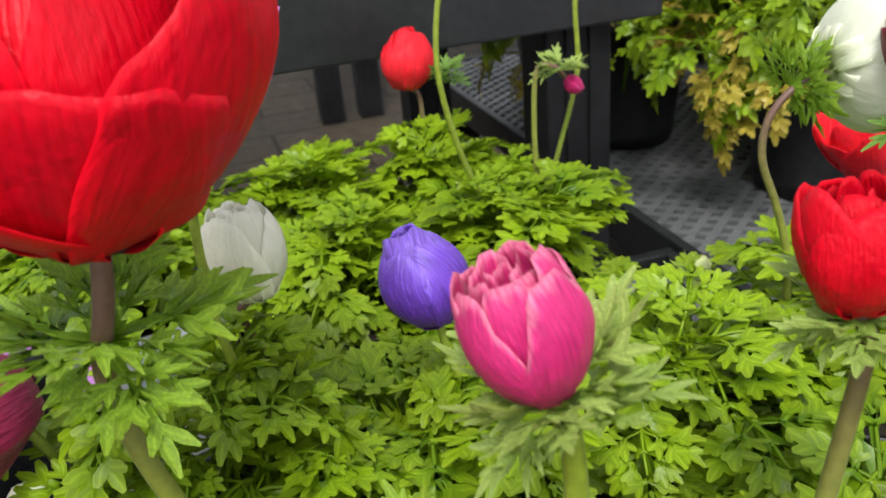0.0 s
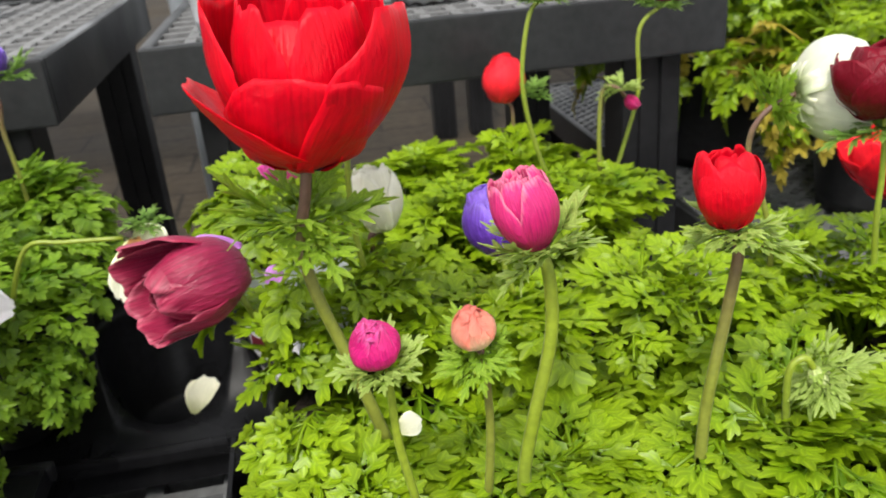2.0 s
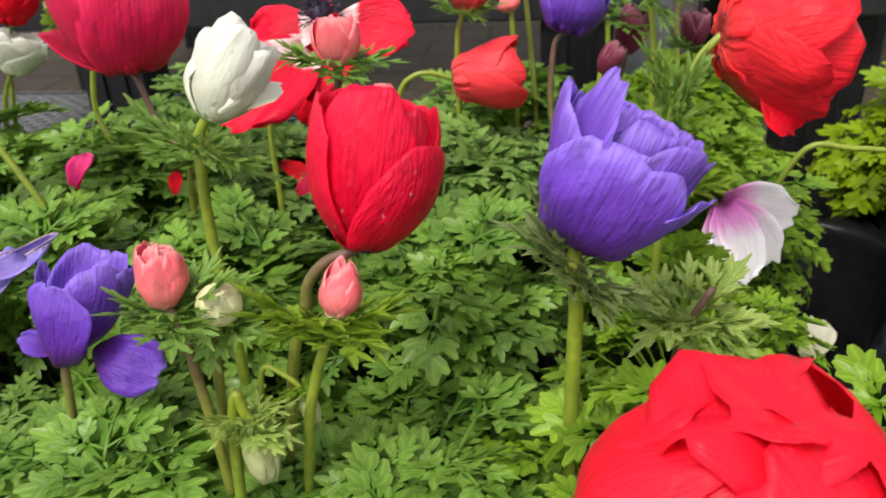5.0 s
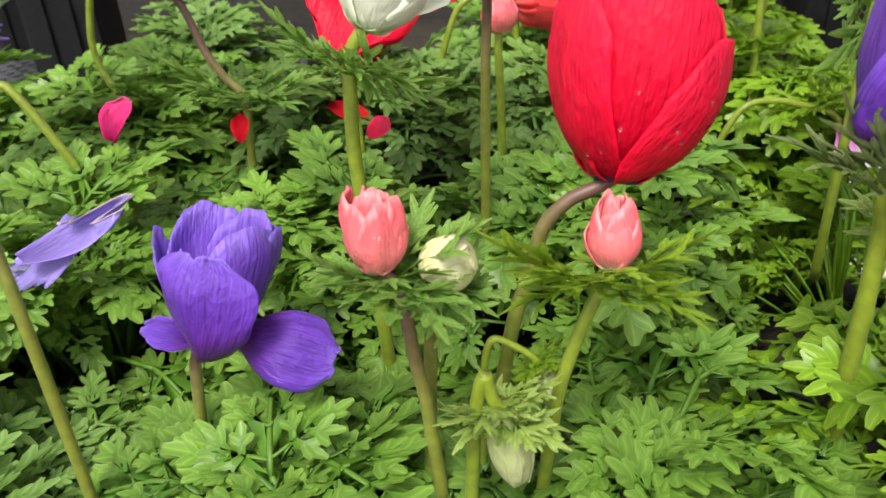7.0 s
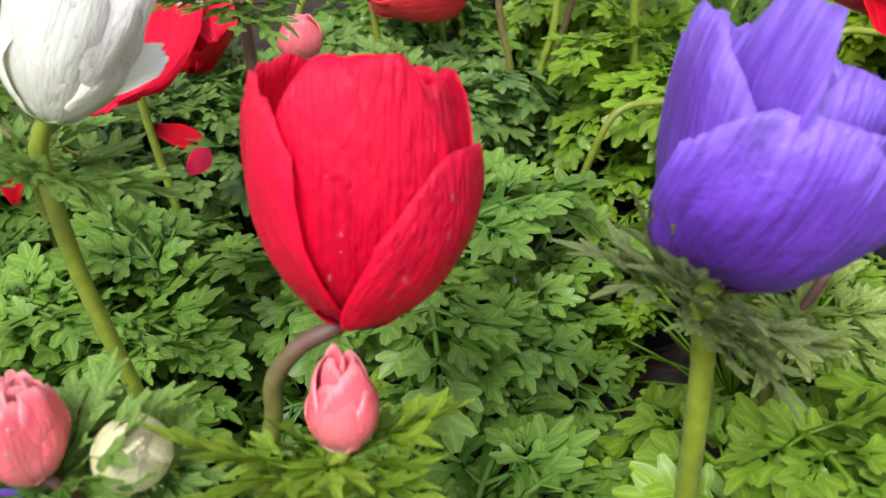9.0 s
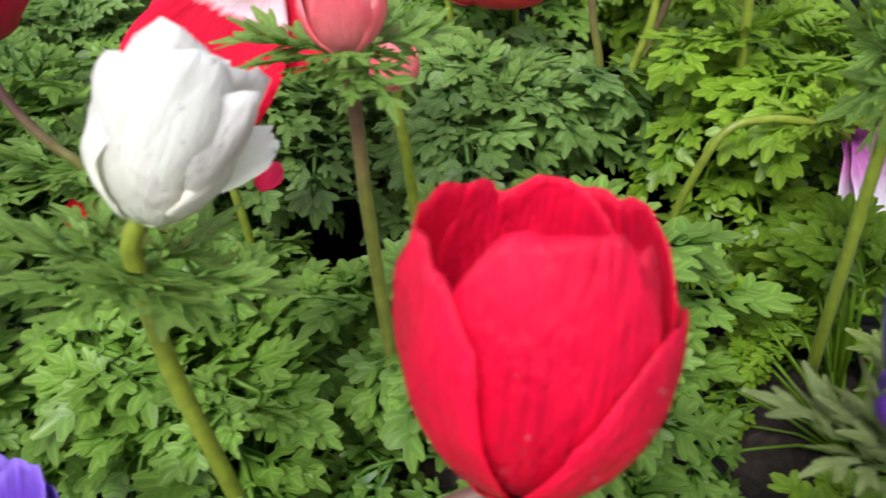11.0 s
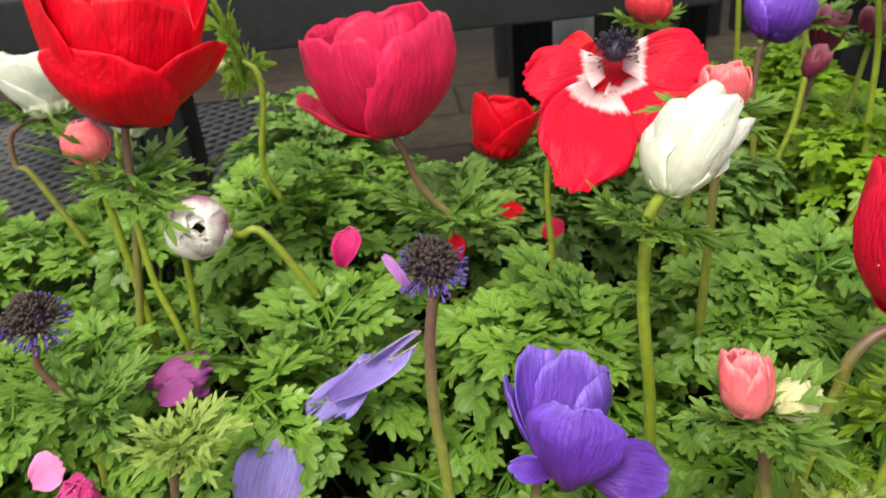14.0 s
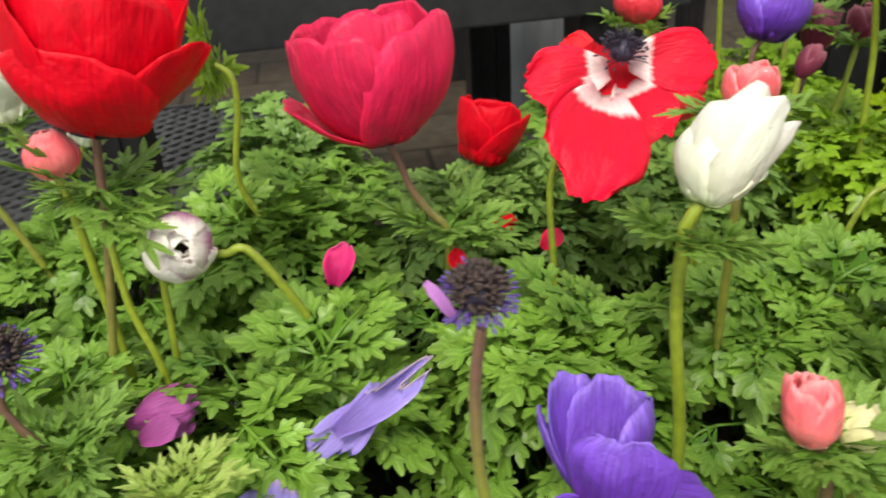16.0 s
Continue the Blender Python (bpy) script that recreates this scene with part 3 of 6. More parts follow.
# ---- flowers ----
FORMS = {
    # whorls of (petals, radius, height, angle off the axis at the foot, at the tip, half width), and how ruffled they are
    "tulip": ([(3, 1.0, 0.97, 86, -8, 1.15), (3, 0.86, 1.0, 84, -14, 1.1)], 0.05),
    "cup": ([(4, 1.0, 0.94, 86, 4, 1.0), (4, 0.88, 1.0, 84, -6, 0.95), (3, 0.6, 0.95, 80, -12, 0.7)], 0.07),
    "bowl": ([(5, 1.0, 0.86, 88, 16, 0.9), (5, 0.86, 1.0, 86, 4, 0.85), (4, 0.55, 0.9, 80, 0, 0.65)], 0.08),
    "barrel": ([(3, 1.0, 0.95, 90, -26, 1.15), (3, 0.9, 1.0, 88, -30, 1.05), (3, 0.64, 1.0, 84, -32, 0.75), (3, 0.32, 0.98, 60, -20, 0.4)], 0.05),
    "slender": ([(3, 1.0, 0.93, 88, -20, 1.0), (3, 0.88, 1.0, 86, -24, 0.9), (3, 0.55, 0.96, 80, -24, 0.6)], 0.08),
    "strips": ([(4, 1.0, 0.95, 90, -24, 0.85), (4, 0.9, 1.0, 88, -28, 0.8), (4, 0.64, 1.0, 84, -30, 0.6), (3, 0.32, 0.98, 60, -20, 0.38)], 0.05),
    "rosette": ([(4, 1.0, 0.8, 94, -44, 1.0), (4, 0.93, 0.92, 92, -46, 0.9), (4, 0.78, 0.9, 90, -46, 0.85), (4, 0.52, 0.86, 88, -44, 0.6), (3, 0.3, 0.8, 80, -30, 0.35)], 0.08),
    "bud": ([(3, 1.0, 0.95, 86, -42, 1.2), (3, 0.9, 1.0, 84, -46, 1.1), (3, 0.62, 1.0, 80, -44, 0.75), (3, 0.3, 1.0, 60, -30, 0.4)], 0.05),
    "pointed": ([(3, 1.0, 0.8, 88, -36, 1.15), (3, 0.88, 1.0, 86, -34, 0.95), (3, 0.55, 1.03, 80, -34, 0.6), (2, 0.25, 1.0, 50, -20, 0.3)], 0.07),
    "round": ([(4, 1.0, 0.9, 92, -60, 1.1), (4, 0.93, 0.98, 90, -60, 1.0), (4, 0.74, 1.0, 88, -58, 0.75), (3, 0.42, 0.95, 84, -56, 0.5), (3, 0.2, 0.85, 50, -20, 0.25)], 0.06),
    "cabbage": ([(4, 1.0, 0.92, 88, -16, 1.1), (4, 0.88, 1.0, 86, -26, 1.0), (4, 0.6, 1.0, 82, -30, 0.75), (3, 0.3, 0.98, 60, -20, 0.4)], 0.1),
    "ruffle": ([(4, 1.0, 0.9, 92, -26, 1.05), (4, 0.92, 0.98, 90, -32, 0.95), (4, 0.7, 1.02, 86, -38, 0.75), (4, 0.38, 1.0, 60, -22, 0.45)], 0.2),
    "crumple": ([(5, 1.0, 0.92, 98, -10, 1.0), (5, 0.88, 1.0, 94, -16, 0.95), (4, 0.6, 0.9, 84, -14, 0.7)], 0.12),
}


def axes_of(axis):
    """The axis, the way across it towards the walk, and the way across it to that one's side."""
    a = axis.normalized()
    front = Vector((0, -0.85, 0.5))
    if abs(a.dot(front.normalized())) > 0.93:
        front = Vector((0, 0, 1))
    front = (front - a * front.dot(a)).normalized()
    return a, front, a.cross(front)


def petal_width(s):
    low = 0.34 + 0.66 * math.sin(min(s / 0.6, 1) * math.pi / 2)
    return low if s < 0.6 else max(low * (1 - ((s - 0.6) / 0.4) ** 4.5) ** 0.5, 0.0)


def petal_line(a0, a1):
    """The midline of a petal, from its foot to its tip, one unit wide and high."""
    r, h, line = 0.0, 0.0, [(0.0, 0.0)]
    for k in range(24):
        s = (k + 0.5) / 24
        al = radians(a0 + (a1 - a0) * s ** 0.6)
        r, h = r + math.sin(al), h + math.cos(al)
        line.append((r, h))
    rm, hm = max(q[0] for q in line), max(abs(q[1]) for q in line)
    return [(q[0] / rm, q[1] / hm) for q in line]


def cup_petal(axis, theta, radius, height, a0, a1, half, rng, wave=0.06, wrap=1.0, drop=0.42, tip=2.3, lap=0.05, curl=0.0):
    """A grid of points for one cupped petal; theta turns it round the axis from the walk's side, half is half its width."""
    a, e1, e2 = axes_of(axis)
    way = e1 * math.cos(theta) + e2 * math.sin(theta)
    across = e2 * math.cos(theta) - e1 * math.sin(theta)
    line = petal_line(a0, a1)
    off = rng.uniform(0, 50)
    grid = []
    nj, ni = (20, 17) if radius > 0.017 else (14, 13)
    for j in range(nj):
        row = []
        for i in range(ni):
            u = 2 * i / (ni - 1) - 1
            reach = 1 - drop * abs(u) ** tip + 0.1 * noise.noise(Vector((u * 2.2, off, 1))) + 0.03 * noise.noise(Vector((u * 8, off, 2)))
            s = max(0.0, min(j / (nj - 1) * reach, 1.0))
            k = min(int(s * 24), 23)
            f = s * 24 - k
            r = radius * (0.05 + 0.95 * (line[k][0] * (1 - f) + line[k + 1][0] * f))
            h = height * (line[k][1] * (1 - f) + line[k + 1][1] * f)
            w = half * (0.3 + 0.7 * math.sin(min(s / 0.5, 1) * math.pi / 2))
            rho = max(r * wrap, half * 0.62)
            phi = u * w / rho
            ruff = radius * wave * s * (2.0 * noise.noise(Vector((u * 1.1 + off, s * 1.7, off))) + 0.9 * noise.noise(Vector((u * 3 + off, s * 3.0, 3))))
            edge = abs(u) ** 4 + s ** 6
            ruff += radius * (0.6 * wave * edge * noise.noise(Vector((u * 4 + off, s * 7, 5))) + 0.01 * noise.noise(Vector((u * 10 + off, s * 2.0, 6))) + 0.35 * wave * s * noise.noise(Vector((u * 5.5 + off, s * 4.5, 8))))
            out = r - rho * (1 - math.cos(phi)) + ruff + radius * lap * u * s + curl * half * (abs(u) ** 4 * s + s ** 8)
            row.append(way * out + across * (rho * math.sin(phi)) + a * (h + 0.4 * ruff))
        grid.append(row)
    return grid


def collar_of(thing, centre, axis, size, style, rng, count=4, stem=None):
    """The whorl of cut bracts below a flower."""
    a, e1, e2 = axes_of(axis)
    for k in range(count):
        th = 2 * math.pi * (k + rng.uniform(-0.15, 0.15)) / count + 0.6
        out = (e1 * math.cos(th) + e2 * math.sin(th) + a * rng.uniform(-0.5, 0.25)).normalized()
        side = out.cross(a).normalized()
        up = side.cross(out)
        s = size * rng.uniform(0.75, 1.08)
        m = Matrix((side, out, up)).transposed().to_4x4()
        ob = part("bract", BRACTS[style][k % 3], stem or thing)
        ob.matrix_local = Matrix.Translation(Vector(centre) - Vector(thing.location)) @ m @ Matrix.Scale(s, 4)


def stem_of(thing, points, radius, brown):
    line = [Vector(p) - Vector(thing.location) for p in points]
    if len(line) < 2:
        return
    v, f = tube(line, radius, 10, 5, 1.2)
    rows = len(v) // 10
    uvs = [(0.5, (i // 10) / (rows - 1)) for i in range(len(v))]
    return part("stem", to_mesh("stem", v, f, STEM_BROWN if brown else STEM_GREEN, uvs), thing, "brownish stem, green towards its foot" if brown else "")


ROOT_Z = 0.478


def rooted(points):
    """Carries a stem on down into its pot."""
    p = [Vector(q) for q in points]
    last, before = p[-1], p[-2]
    root = ROOT_Z if last.x < 0.93 else 0.32
    if last.z > root + 0.01:
        way = (last - before)
        way.normalize()
        drop = last.z - root
        p.append(last + Vector((way.x * drop * 0.3, way.y * drop * 0.3, -drop * 0.6)))
        p.append(last + Vector((way.x * drop * 0.4, way.y * drop * 0.4, -drop)))
    return p


DROP = to_mesh("water_drop", *revolve([(0.0001, 0.0), (1.0, 0.0), (0.9, 0.2), (0.55, 0.4), (0.0001, 0.48)], 10), drop_mat)
flower_count = 0


def anemone(name, colour, form, base, tip, radius, stem=(), collar=None, label="", drops=0, brown=None, heart=None, thick=0.0017, turn=None, petals=(), more=()):
    """A flower head from base to tip on its stem, with petals in whorls, or petals one by one, and a collar of bracts."""
    global flower_count
    flower_count += 1
    rng = random.Random(100 + flower_count)
    b, t = Vector(base), Vector(tip)
    axis = t - b
    length = axis.length
    thing = tagged(new(name), label, "flower", "anemone flowers")
    thing.location = b
    whorls, wave = FORMS[form]
    plan = [(*p, 0) for p in petals]
    if not plan:
        start = rng.uniform(0, 6.28) if turn is None else turn
        for w, (count, r, h, a0, a1, half) in enumerate(whorls):
            for k in range(count):
                angle = math.degrees(start + 2 * math.pi * (k + 0.5 * w) / count + rng.uniform(-0.15, 0.15))
                plan.append((angle, r * rng.uniform(0.95, 1.04), h * rng.uniform(0.93, 1.04), a0, a1 + rng.uniform(-5, 7), half, w))
    surface = []
    for theta, r, h, a0, a1, half, w in plan:
        grid = cup_petal(axis, radians(theta), radius * r, length * h, a0, a1, radius * half, rng, wave, drop=0.3 if petals else 0.42, tip=1.5 if form == "pointed" else 2.8 if petals else 2.3)
        v, f, uv = shell(grid, 0.0006)
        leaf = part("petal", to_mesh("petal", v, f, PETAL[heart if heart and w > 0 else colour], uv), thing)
        if abs((theta + 180) % 360 - 180) < 75 and w == 0:
            surface.append((grid, leaf))
    for k, (tone, p, q, width, normal, bow, cup) in enumerate(more):
        v, f, uv = shell(sheet_petal(Vector(p) - b, Vector(q) - b, width, Vector(normal), bow, cup, 70 * flower_count + k), 0.0006)
        part("petal", to_mesh("petal", v, f, PETAL[tone], uv), thing)
    if form in ("bowl", "cup", "tulip", "crumple"):
        v, f = revolve([(0.0001, 0.0), (radius * 0.3, 0.0), (radius * 0.34, length * 0.16), (radius * 0.22, length * 0.3), (0.0001, length * 0.34)], 14)
        eye = part("pistil", to_mesh("pistil", v, f, STAMEN), thing, "black pistil and stamens")
        eye.matrix_local = axis.to_track_quat("Z", "Y").to_matrix().to_4x4()
    brown = rng.random() < 0.35 if brown is None else brown
    stalk = None
    if stem:
        full = rooted([b + axis * 0.03, *[Vector(p) for p in stem]])
        stalk = stem_of(thing, full, min(thick, radius * 0.3), brown)
    if collar:
        cv = Vector(collar[0])
        ups = axis if (cv - b).length < radius * 1.2 else Vector((0, 0, 1))
        collar_of(thing, cv, ups, collar[1], collar[2], rng, 5, stalk)
    for k in range(drops if surface else 0):
        g, leaf = rng.choice(surface)
        j, i = rng.randrange(5, len(g) - 3), rng.randrange(3, len(g[0]) - 3)
        n = (g[j][i + 1] - g[j][i - 1]).cross(g[j + 1][i] - g[j - 1][i]).normalized()
        if n.dot(Vector((0, -0.85, 0.5))) < 0:
            n = -n
        ob = part("water_drop", DROP, leaf)
        q = n.to_track_quat("Z", "Y").to_matrix().to_4x4()
        ob.matrix_local = Matrix.Translation(g[j][i] + n * 0.0003) @ q @ Matrix.Scale(rng.choice((0.0003, 0.0005, 0.0006, 0.0008, 0.0012)), 4)
    return thing


def sheet_petal(base, tip, width, normal, bow, cup, seed, torn=0.0):
    """One free petal from base to tip, its face towards normal, bowed along and cupped across."""
    rng = random.Random(seed)
    d = tip - base
    length = d.length
    d.normalize()
    n = (normal - d * normal.dot(d)).normalized()
    c = d.cross(n)
    off = rng.uniform(0, 9)
    grid = []
    for j in range(23):
        s = 1 - (1 - j / 22) ** 1.4
        row = []
        for i in range(17):
            u = i / 8 - 1
            hw = width * 0.5 * max(petal_width(s), 0.6 if s > 0.9 else 0) * (1 + 0.05 * noise.noise(Vector((s * 5, off, 3))))
            nick = 1 - torn * s ** 2 * max(0.0, noise.noise(Vector((u * 3.4, off, 12))) + 0.1) + (0.09 * noise.noise(Vector((u * 2.6, off, 7))) + 0.03 * noise.noise(Vector((u * 9, off, 5)))) * s ** 3
            ruff = noise.noise(Vector((u * 1.3 + off, s * 2.4, off))) * 0.09 * width * (0.3 + s)
            z = bow * length * math.sin(math.pi * s) * 0.6 + cup * width * u * u * 0.5 + ruff + math.cos(u * 8 + off) * 0.01 * width * s
            z += width * (noise.noise(Vector((u * 4 + off, s * 4, off))) * 0.035 * (0.4 + abs(u) ** 3 + s ** 4) + noise.noise(Vector((u * 11 + off, s * 2.5, 1))) * 0.012)
            row.append(base + d * (s * length * nick * (1 - 0.04 * u * u - 0.07 * u ** 4 * s ** 3)) + c * (u * hw) + n * (z - bow * length * 0.3))
        grid.append(row)
    return grid


def loose_petal(name, colour, base, tip, width, normal, bow, cup, label="", torn=0.0):
    b = Vector(base)
    up = (Vector(normal) + Vector((0, 0, 0.6))).normalized()
    v, f, uv = shell(sheet_petal(Vector((0, 0, 0)), Vector(tip) - b, width, up, bow, cup, int(b.x * 9999), torn), 0.0005)
    ob = tagged(new(name, to_mesh(name, v, f, PETAL[colour], uv)), label, "petal", "loose petals")
    ob.location = b
    return ob


def stamen_head(thing, centre, radius, normal, seed, tone):
    """A dark knob ringed by many fine stamens with swollen ends."""
    rng = random.Random(seed)
    c = Vector(centre) - Vector(thing.location)
    n = (Vector(normal) * 0.55 + Vector((0, 0, 1))).normalized()
    a, e1, e2 = axes_of(n)
    v, f = revolve([(0.0001, -0.3), (0.3, -0.25), (0.5, 0.0), (0.45, 0.3), (0.25, 0.5), (0.0001, 0.55)], 16, lambda th, j: (0.04 * math.sin(5 * th + j), 0.05 * math.cos(7 * th + 2 * j)))
    knob = part("pistil", to_mesh("pistil", [Vector(q) * radius for q in v], f, STAMEN), thing)
    knob.matrix_local = Matrix.Translation(c) @ n.to_track_quat("Z", "Y").to_matrix().to_4x4()
    spent = tone is STAMEN_PURPLE
    for k, (lo, hi, count, mat) in enumerate(((-0.35, 0.2, 80, tone), (0.15, 1.5, 230, STAMEN_BROWN))) if spent else ((0, (-0.25, 1.35, 110, tone)),):
        stamens_between(thing, c, a, e1, e2, radius * (1.0 if k == 0 else 0.8), lo, hi, count, mat, rng)


def stamens_between(thing, c, a, e1, e2, radius, lo, hi, count, tone, rng):
    verts, faces, uvs = [], [], []
    for k in range(count):
        th = rng.uniform(0, 6.283)
        el = rng.uniform(lo, hi)
        d = (e1 * math.cos(th) + e2 * math.sin(th)) * math.cos(el) + a * math.sin(el)
        ln = radius * rng.uniform(0.75, 1.05)
        p0, p1 = c + d * radius * 0.3 - a * radius * 0.2, c + d * ln
        add_tube(verts, faces, uvs, [p0, (p0 + p1) / 2 + a * radius * 0.05, p1], radius * 0.02, 1.0, 4)
        add_tube(verts, faces, uvs, [p1 - d * radius * 0.07, p1, p1 + d * radius * 0.07], radius * (0.085 if tone is STAMEN_BROWN else 0.05), 0.7, 4)
    ob = part("stamen_crown", to_mesh("stamen_crown", verts, faces, tone), thing, "many fine black stamens")
    tagged(ob, kind="stuff")


def spread_anemone(name, base, pets, stem, collar=None, centre=None, label=""):
    """A flower whose petals lie each its own way, or a stem that lost them."""
    global flower_count
    flower_count += 1
    rng = random.Random(300 + flower_count)
    thing = tagged(new({"stem": "cut_anemone"}.get(name, name)), label, "flower stem" if name == "stem" else "flower", "anemone flowers")
    b = Vector(base)
    thing.location = b
    for k, (colour, p, q, width, normal, bow, cup) in enumerate(pets):
        v, f, uv = shell(sheet_petal(Vector(p) - b, Vector(q) - b, width, Vector(normal), bow, cup, 40 * flower_count + k), 0.0006)
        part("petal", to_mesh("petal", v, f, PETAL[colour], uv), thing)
    stalk = None
    if stem:
        stalk = stem_of(thing, rooted([b, *[Vector(p) for p in stem]]), 0.0015, name != "anemone_flower" and "green" not in label)
    if collar:
        collar_of(thing, Vector(collar[0]), Vector((0, 0, 1)), collar[1], collar[2], rng, 6, stalk)
    if centre:
        stamen_head(thing, centre[0], centre[1], centre[2], flower_count, STAMEN_PURPLE if name == "seed_head" else STAMEN)
    return thing


# ---- the ground and the benches ----
bm = bmesh.new()
add_box(bm, (-40, -40, -0.2), (40, 40, 0.0))
tagged(new("ground", bm_mesh("ground", bm, CONCRETE)), "wet grey-brown concrete paving with dark joints", "floor", kind="structure")


def lattice(x0, y0, x1, y1, z, step_x, step_y, bar, depth, diagonal=False):
    """A moulded grid of bars; diagonal: crossed bars that leave diamonds."""
    bm = bmesh.new()
    if not diagonal:
        nx, ny = max(1, round((x1 - x0) / step_x)), max(1, round((y1 - y0) / step_y))
        for i in range(1, nx):
            x = x0 + (x1 - x0) * i / nx
            add_box(bm, (x - bar / 2, y0, z - depth), (x + bar / 2, y1, z - 0.0006))
        for j in range(1, ny):
            y = y0 + (y1 - y0) * j / ny
            add_box(bm, (x0, y - bar * 0.4, z - depth * 0.9), (x1, y + bar * 0.4, z))
        return bm
    verts, faces = [], []
    for sgn, dz in ((1, 0.0), (-1, 0.0012)):
        way = Vector((step_x, sgn * step_y, 0)).normalized()
        side = Vector((-way.y, way.x, 0)) * (bar / 2)
        k0 = int(((x1 - x0) / step_x + (y1 - y0) / step_y)) + 2
        for k in range(-k0, k0):
            # the line through (x0 + k step_x, y0), clipped to the rectangle
            px, py = x0 + k * step_x, (y0 if sgn > 0 else y1)
            ts = sorted([(x0 - px) / way.x, (x1 - px) / way.x])
            tys = sorted([(y0 - py) / way.y, (y1 - py) / way.y])
            a, b = max(ts[0], tys[0]), min(ts[1], tys[1])
            if b - a < 0.01:
                continue
            p, q = Vector((px, py, 0)) + way * a, Vector((px, py, 0)) + way * b
            base = len(verts)
            for zz in (z - depth + dz, z - dz):
                for e in (p - side, p + side, q + side, q - side):
                    verts.append((e.x, e.y, zz))
            faces += [tuple(base + i for i in f) for f in ((3, 2, 1, 0), (4, 5, 6, 7), (0, 1, 5, 4), (1, 2, 6, 5), (2, 3, 7, 6), (3, 0, 4, 7))]
    me = bpy.data.meshes.new("lattice")
    me.from_pydata(verts, [], faces)
    bm.from_mesh(me)
    return bm


def bench(x0, y0, x1, y1, z, label, legs, top=BENCH_TOP, fascia=0.066, diagonal=False, sx=0.034, sy=0.046, bar=0.0115, thick=0.03):
    thing = tagged(new("display_bench"), label, "bench", "display benches")
    thing.location = (x0, y0, 0)
    o = Vector((x0, y0, 0))
    w, d = x1 - x0, y1 - y0
    rim = 0.012
    part("lattice_top", bm_mesh("lattice_top", lattice(rim, rim, w - rim, d - rim, z - 0.002, sx, sy, bar, thick, diagonal), top), thing, "dusty grey lattice top")
    for lo, hi in (((0, 0), (w, rim)), ((0, d - rim), (w, d)), ((0, rim), (rim, d - rim)), ((w - rim, rim), (w, d - rim))):
        bm = bmesh.new()
        add_box(bm, (lo[0], lo[1], z - fascia), (hi[0], hi[1], z), 0.0025)
        part("fascia", bm_mesh("fascia", bm, BENCH_PLASTIC), thing)
    for lx, ly in legs:
        bm = bmesh.new()
        add_box(bm, (lx - x0 - 0.034, ly - y0 - 0.03, 0), (lx - x0 + 0.034, ly - y0 + 0.03, z - fascia + 0.01), 0.004)
        for k in (-0.012, 0.012):
            add_box(bm, (lx - x0 + k - 0.003, ly - y0 - 0.034, 0.01), (lx - x0 + k + 0.003, ly - y0 - 0.03, z - fascia))
        part("leg", bm_mesh("leg", bm, LEG_SHADED), thing)
    return thing


bench(0.425, 1.19, 1.03, 1.80, 0.606, "dark grey plastic display bench with a lattice top", [(0.50, 1.24), (0.955, 1.24), (0.50, 1.74), (0.955, 1.74)])
bench(-0.60, 1.20, 0.335, 1.85, 0.606, "dark grey plastic display bench carrying black pots", [(-0.54, 1.238), (-0.20, 1.238), (0.27, 1.238), (-0.54, 1.816), (0.27, 1.816)])
bench(1.045, 0.85, 2.30, 2.08, 0.31, "low dark plastic bench with a diamond lattice top", [(1.10, 0.91), (2.24, 0.91), (1.10, 2.02), (2.24, 2.02)], LOW_TOP, 0.05, True, 0.032, 0.026, 0.009)
bench(-0.75, 0.40, 1.035, 1.17, 0.31, "low dark plastic bench under the flower trays", [(-0.69, 0.46), (0.14, 0.46), (0.97, 0.46), (-0.69, 1.11), (0.14, 1.11), (0.97, 1.11)], LOW_TOP, 0.05, False, 0.06, 0.032, 0.014)
bench(-1.30, 1.285, -0.06, 1.775, 0.31, "low dark plastic bench in the shade", [(-1.24, 1.345), (-0.12, 1.345), (-1.24, 1.72), (-0.12, 1.72)], LOW_TOP, 0.05, True, 0.032, 0.026, 0.009)
bench(0.90, 2.78, 2.2, 3.6, 0.606, "dark plastic display bench across the aisle", [(0.985, 2.84), (1.10, 2.84), (2.1, 2.84), (2.1, 3.5)])
bench(-1.2, 2.6, 0.5, 3.5, 0.606, "dark plastic display bench across the aisle", [(-1.1, 2.66), (0.36, 2.66), (0.44, 2.66), (-1.1, 3.4)])

v, f = revolve([(0.057, 0.0), (0.057, 3.2), (0.0001, 3.2)], 32)
pole = tagged(new("support_pole", to_mesh("support_pole", v, f, POLE)), "round grey metal support pole between the benches", "pole")
pole.location = (0.404, 2.02, 0)


# ---- trays and pots ----
PITCH = 0.117
COLS = {k: 0.437 + PITCH * k for k in range(-6, 5)}
ROWS = {"front": (0.650, 0.767), "front_right": (0.552, 0.669, 0.786), "back": (0.980, 1.091)}


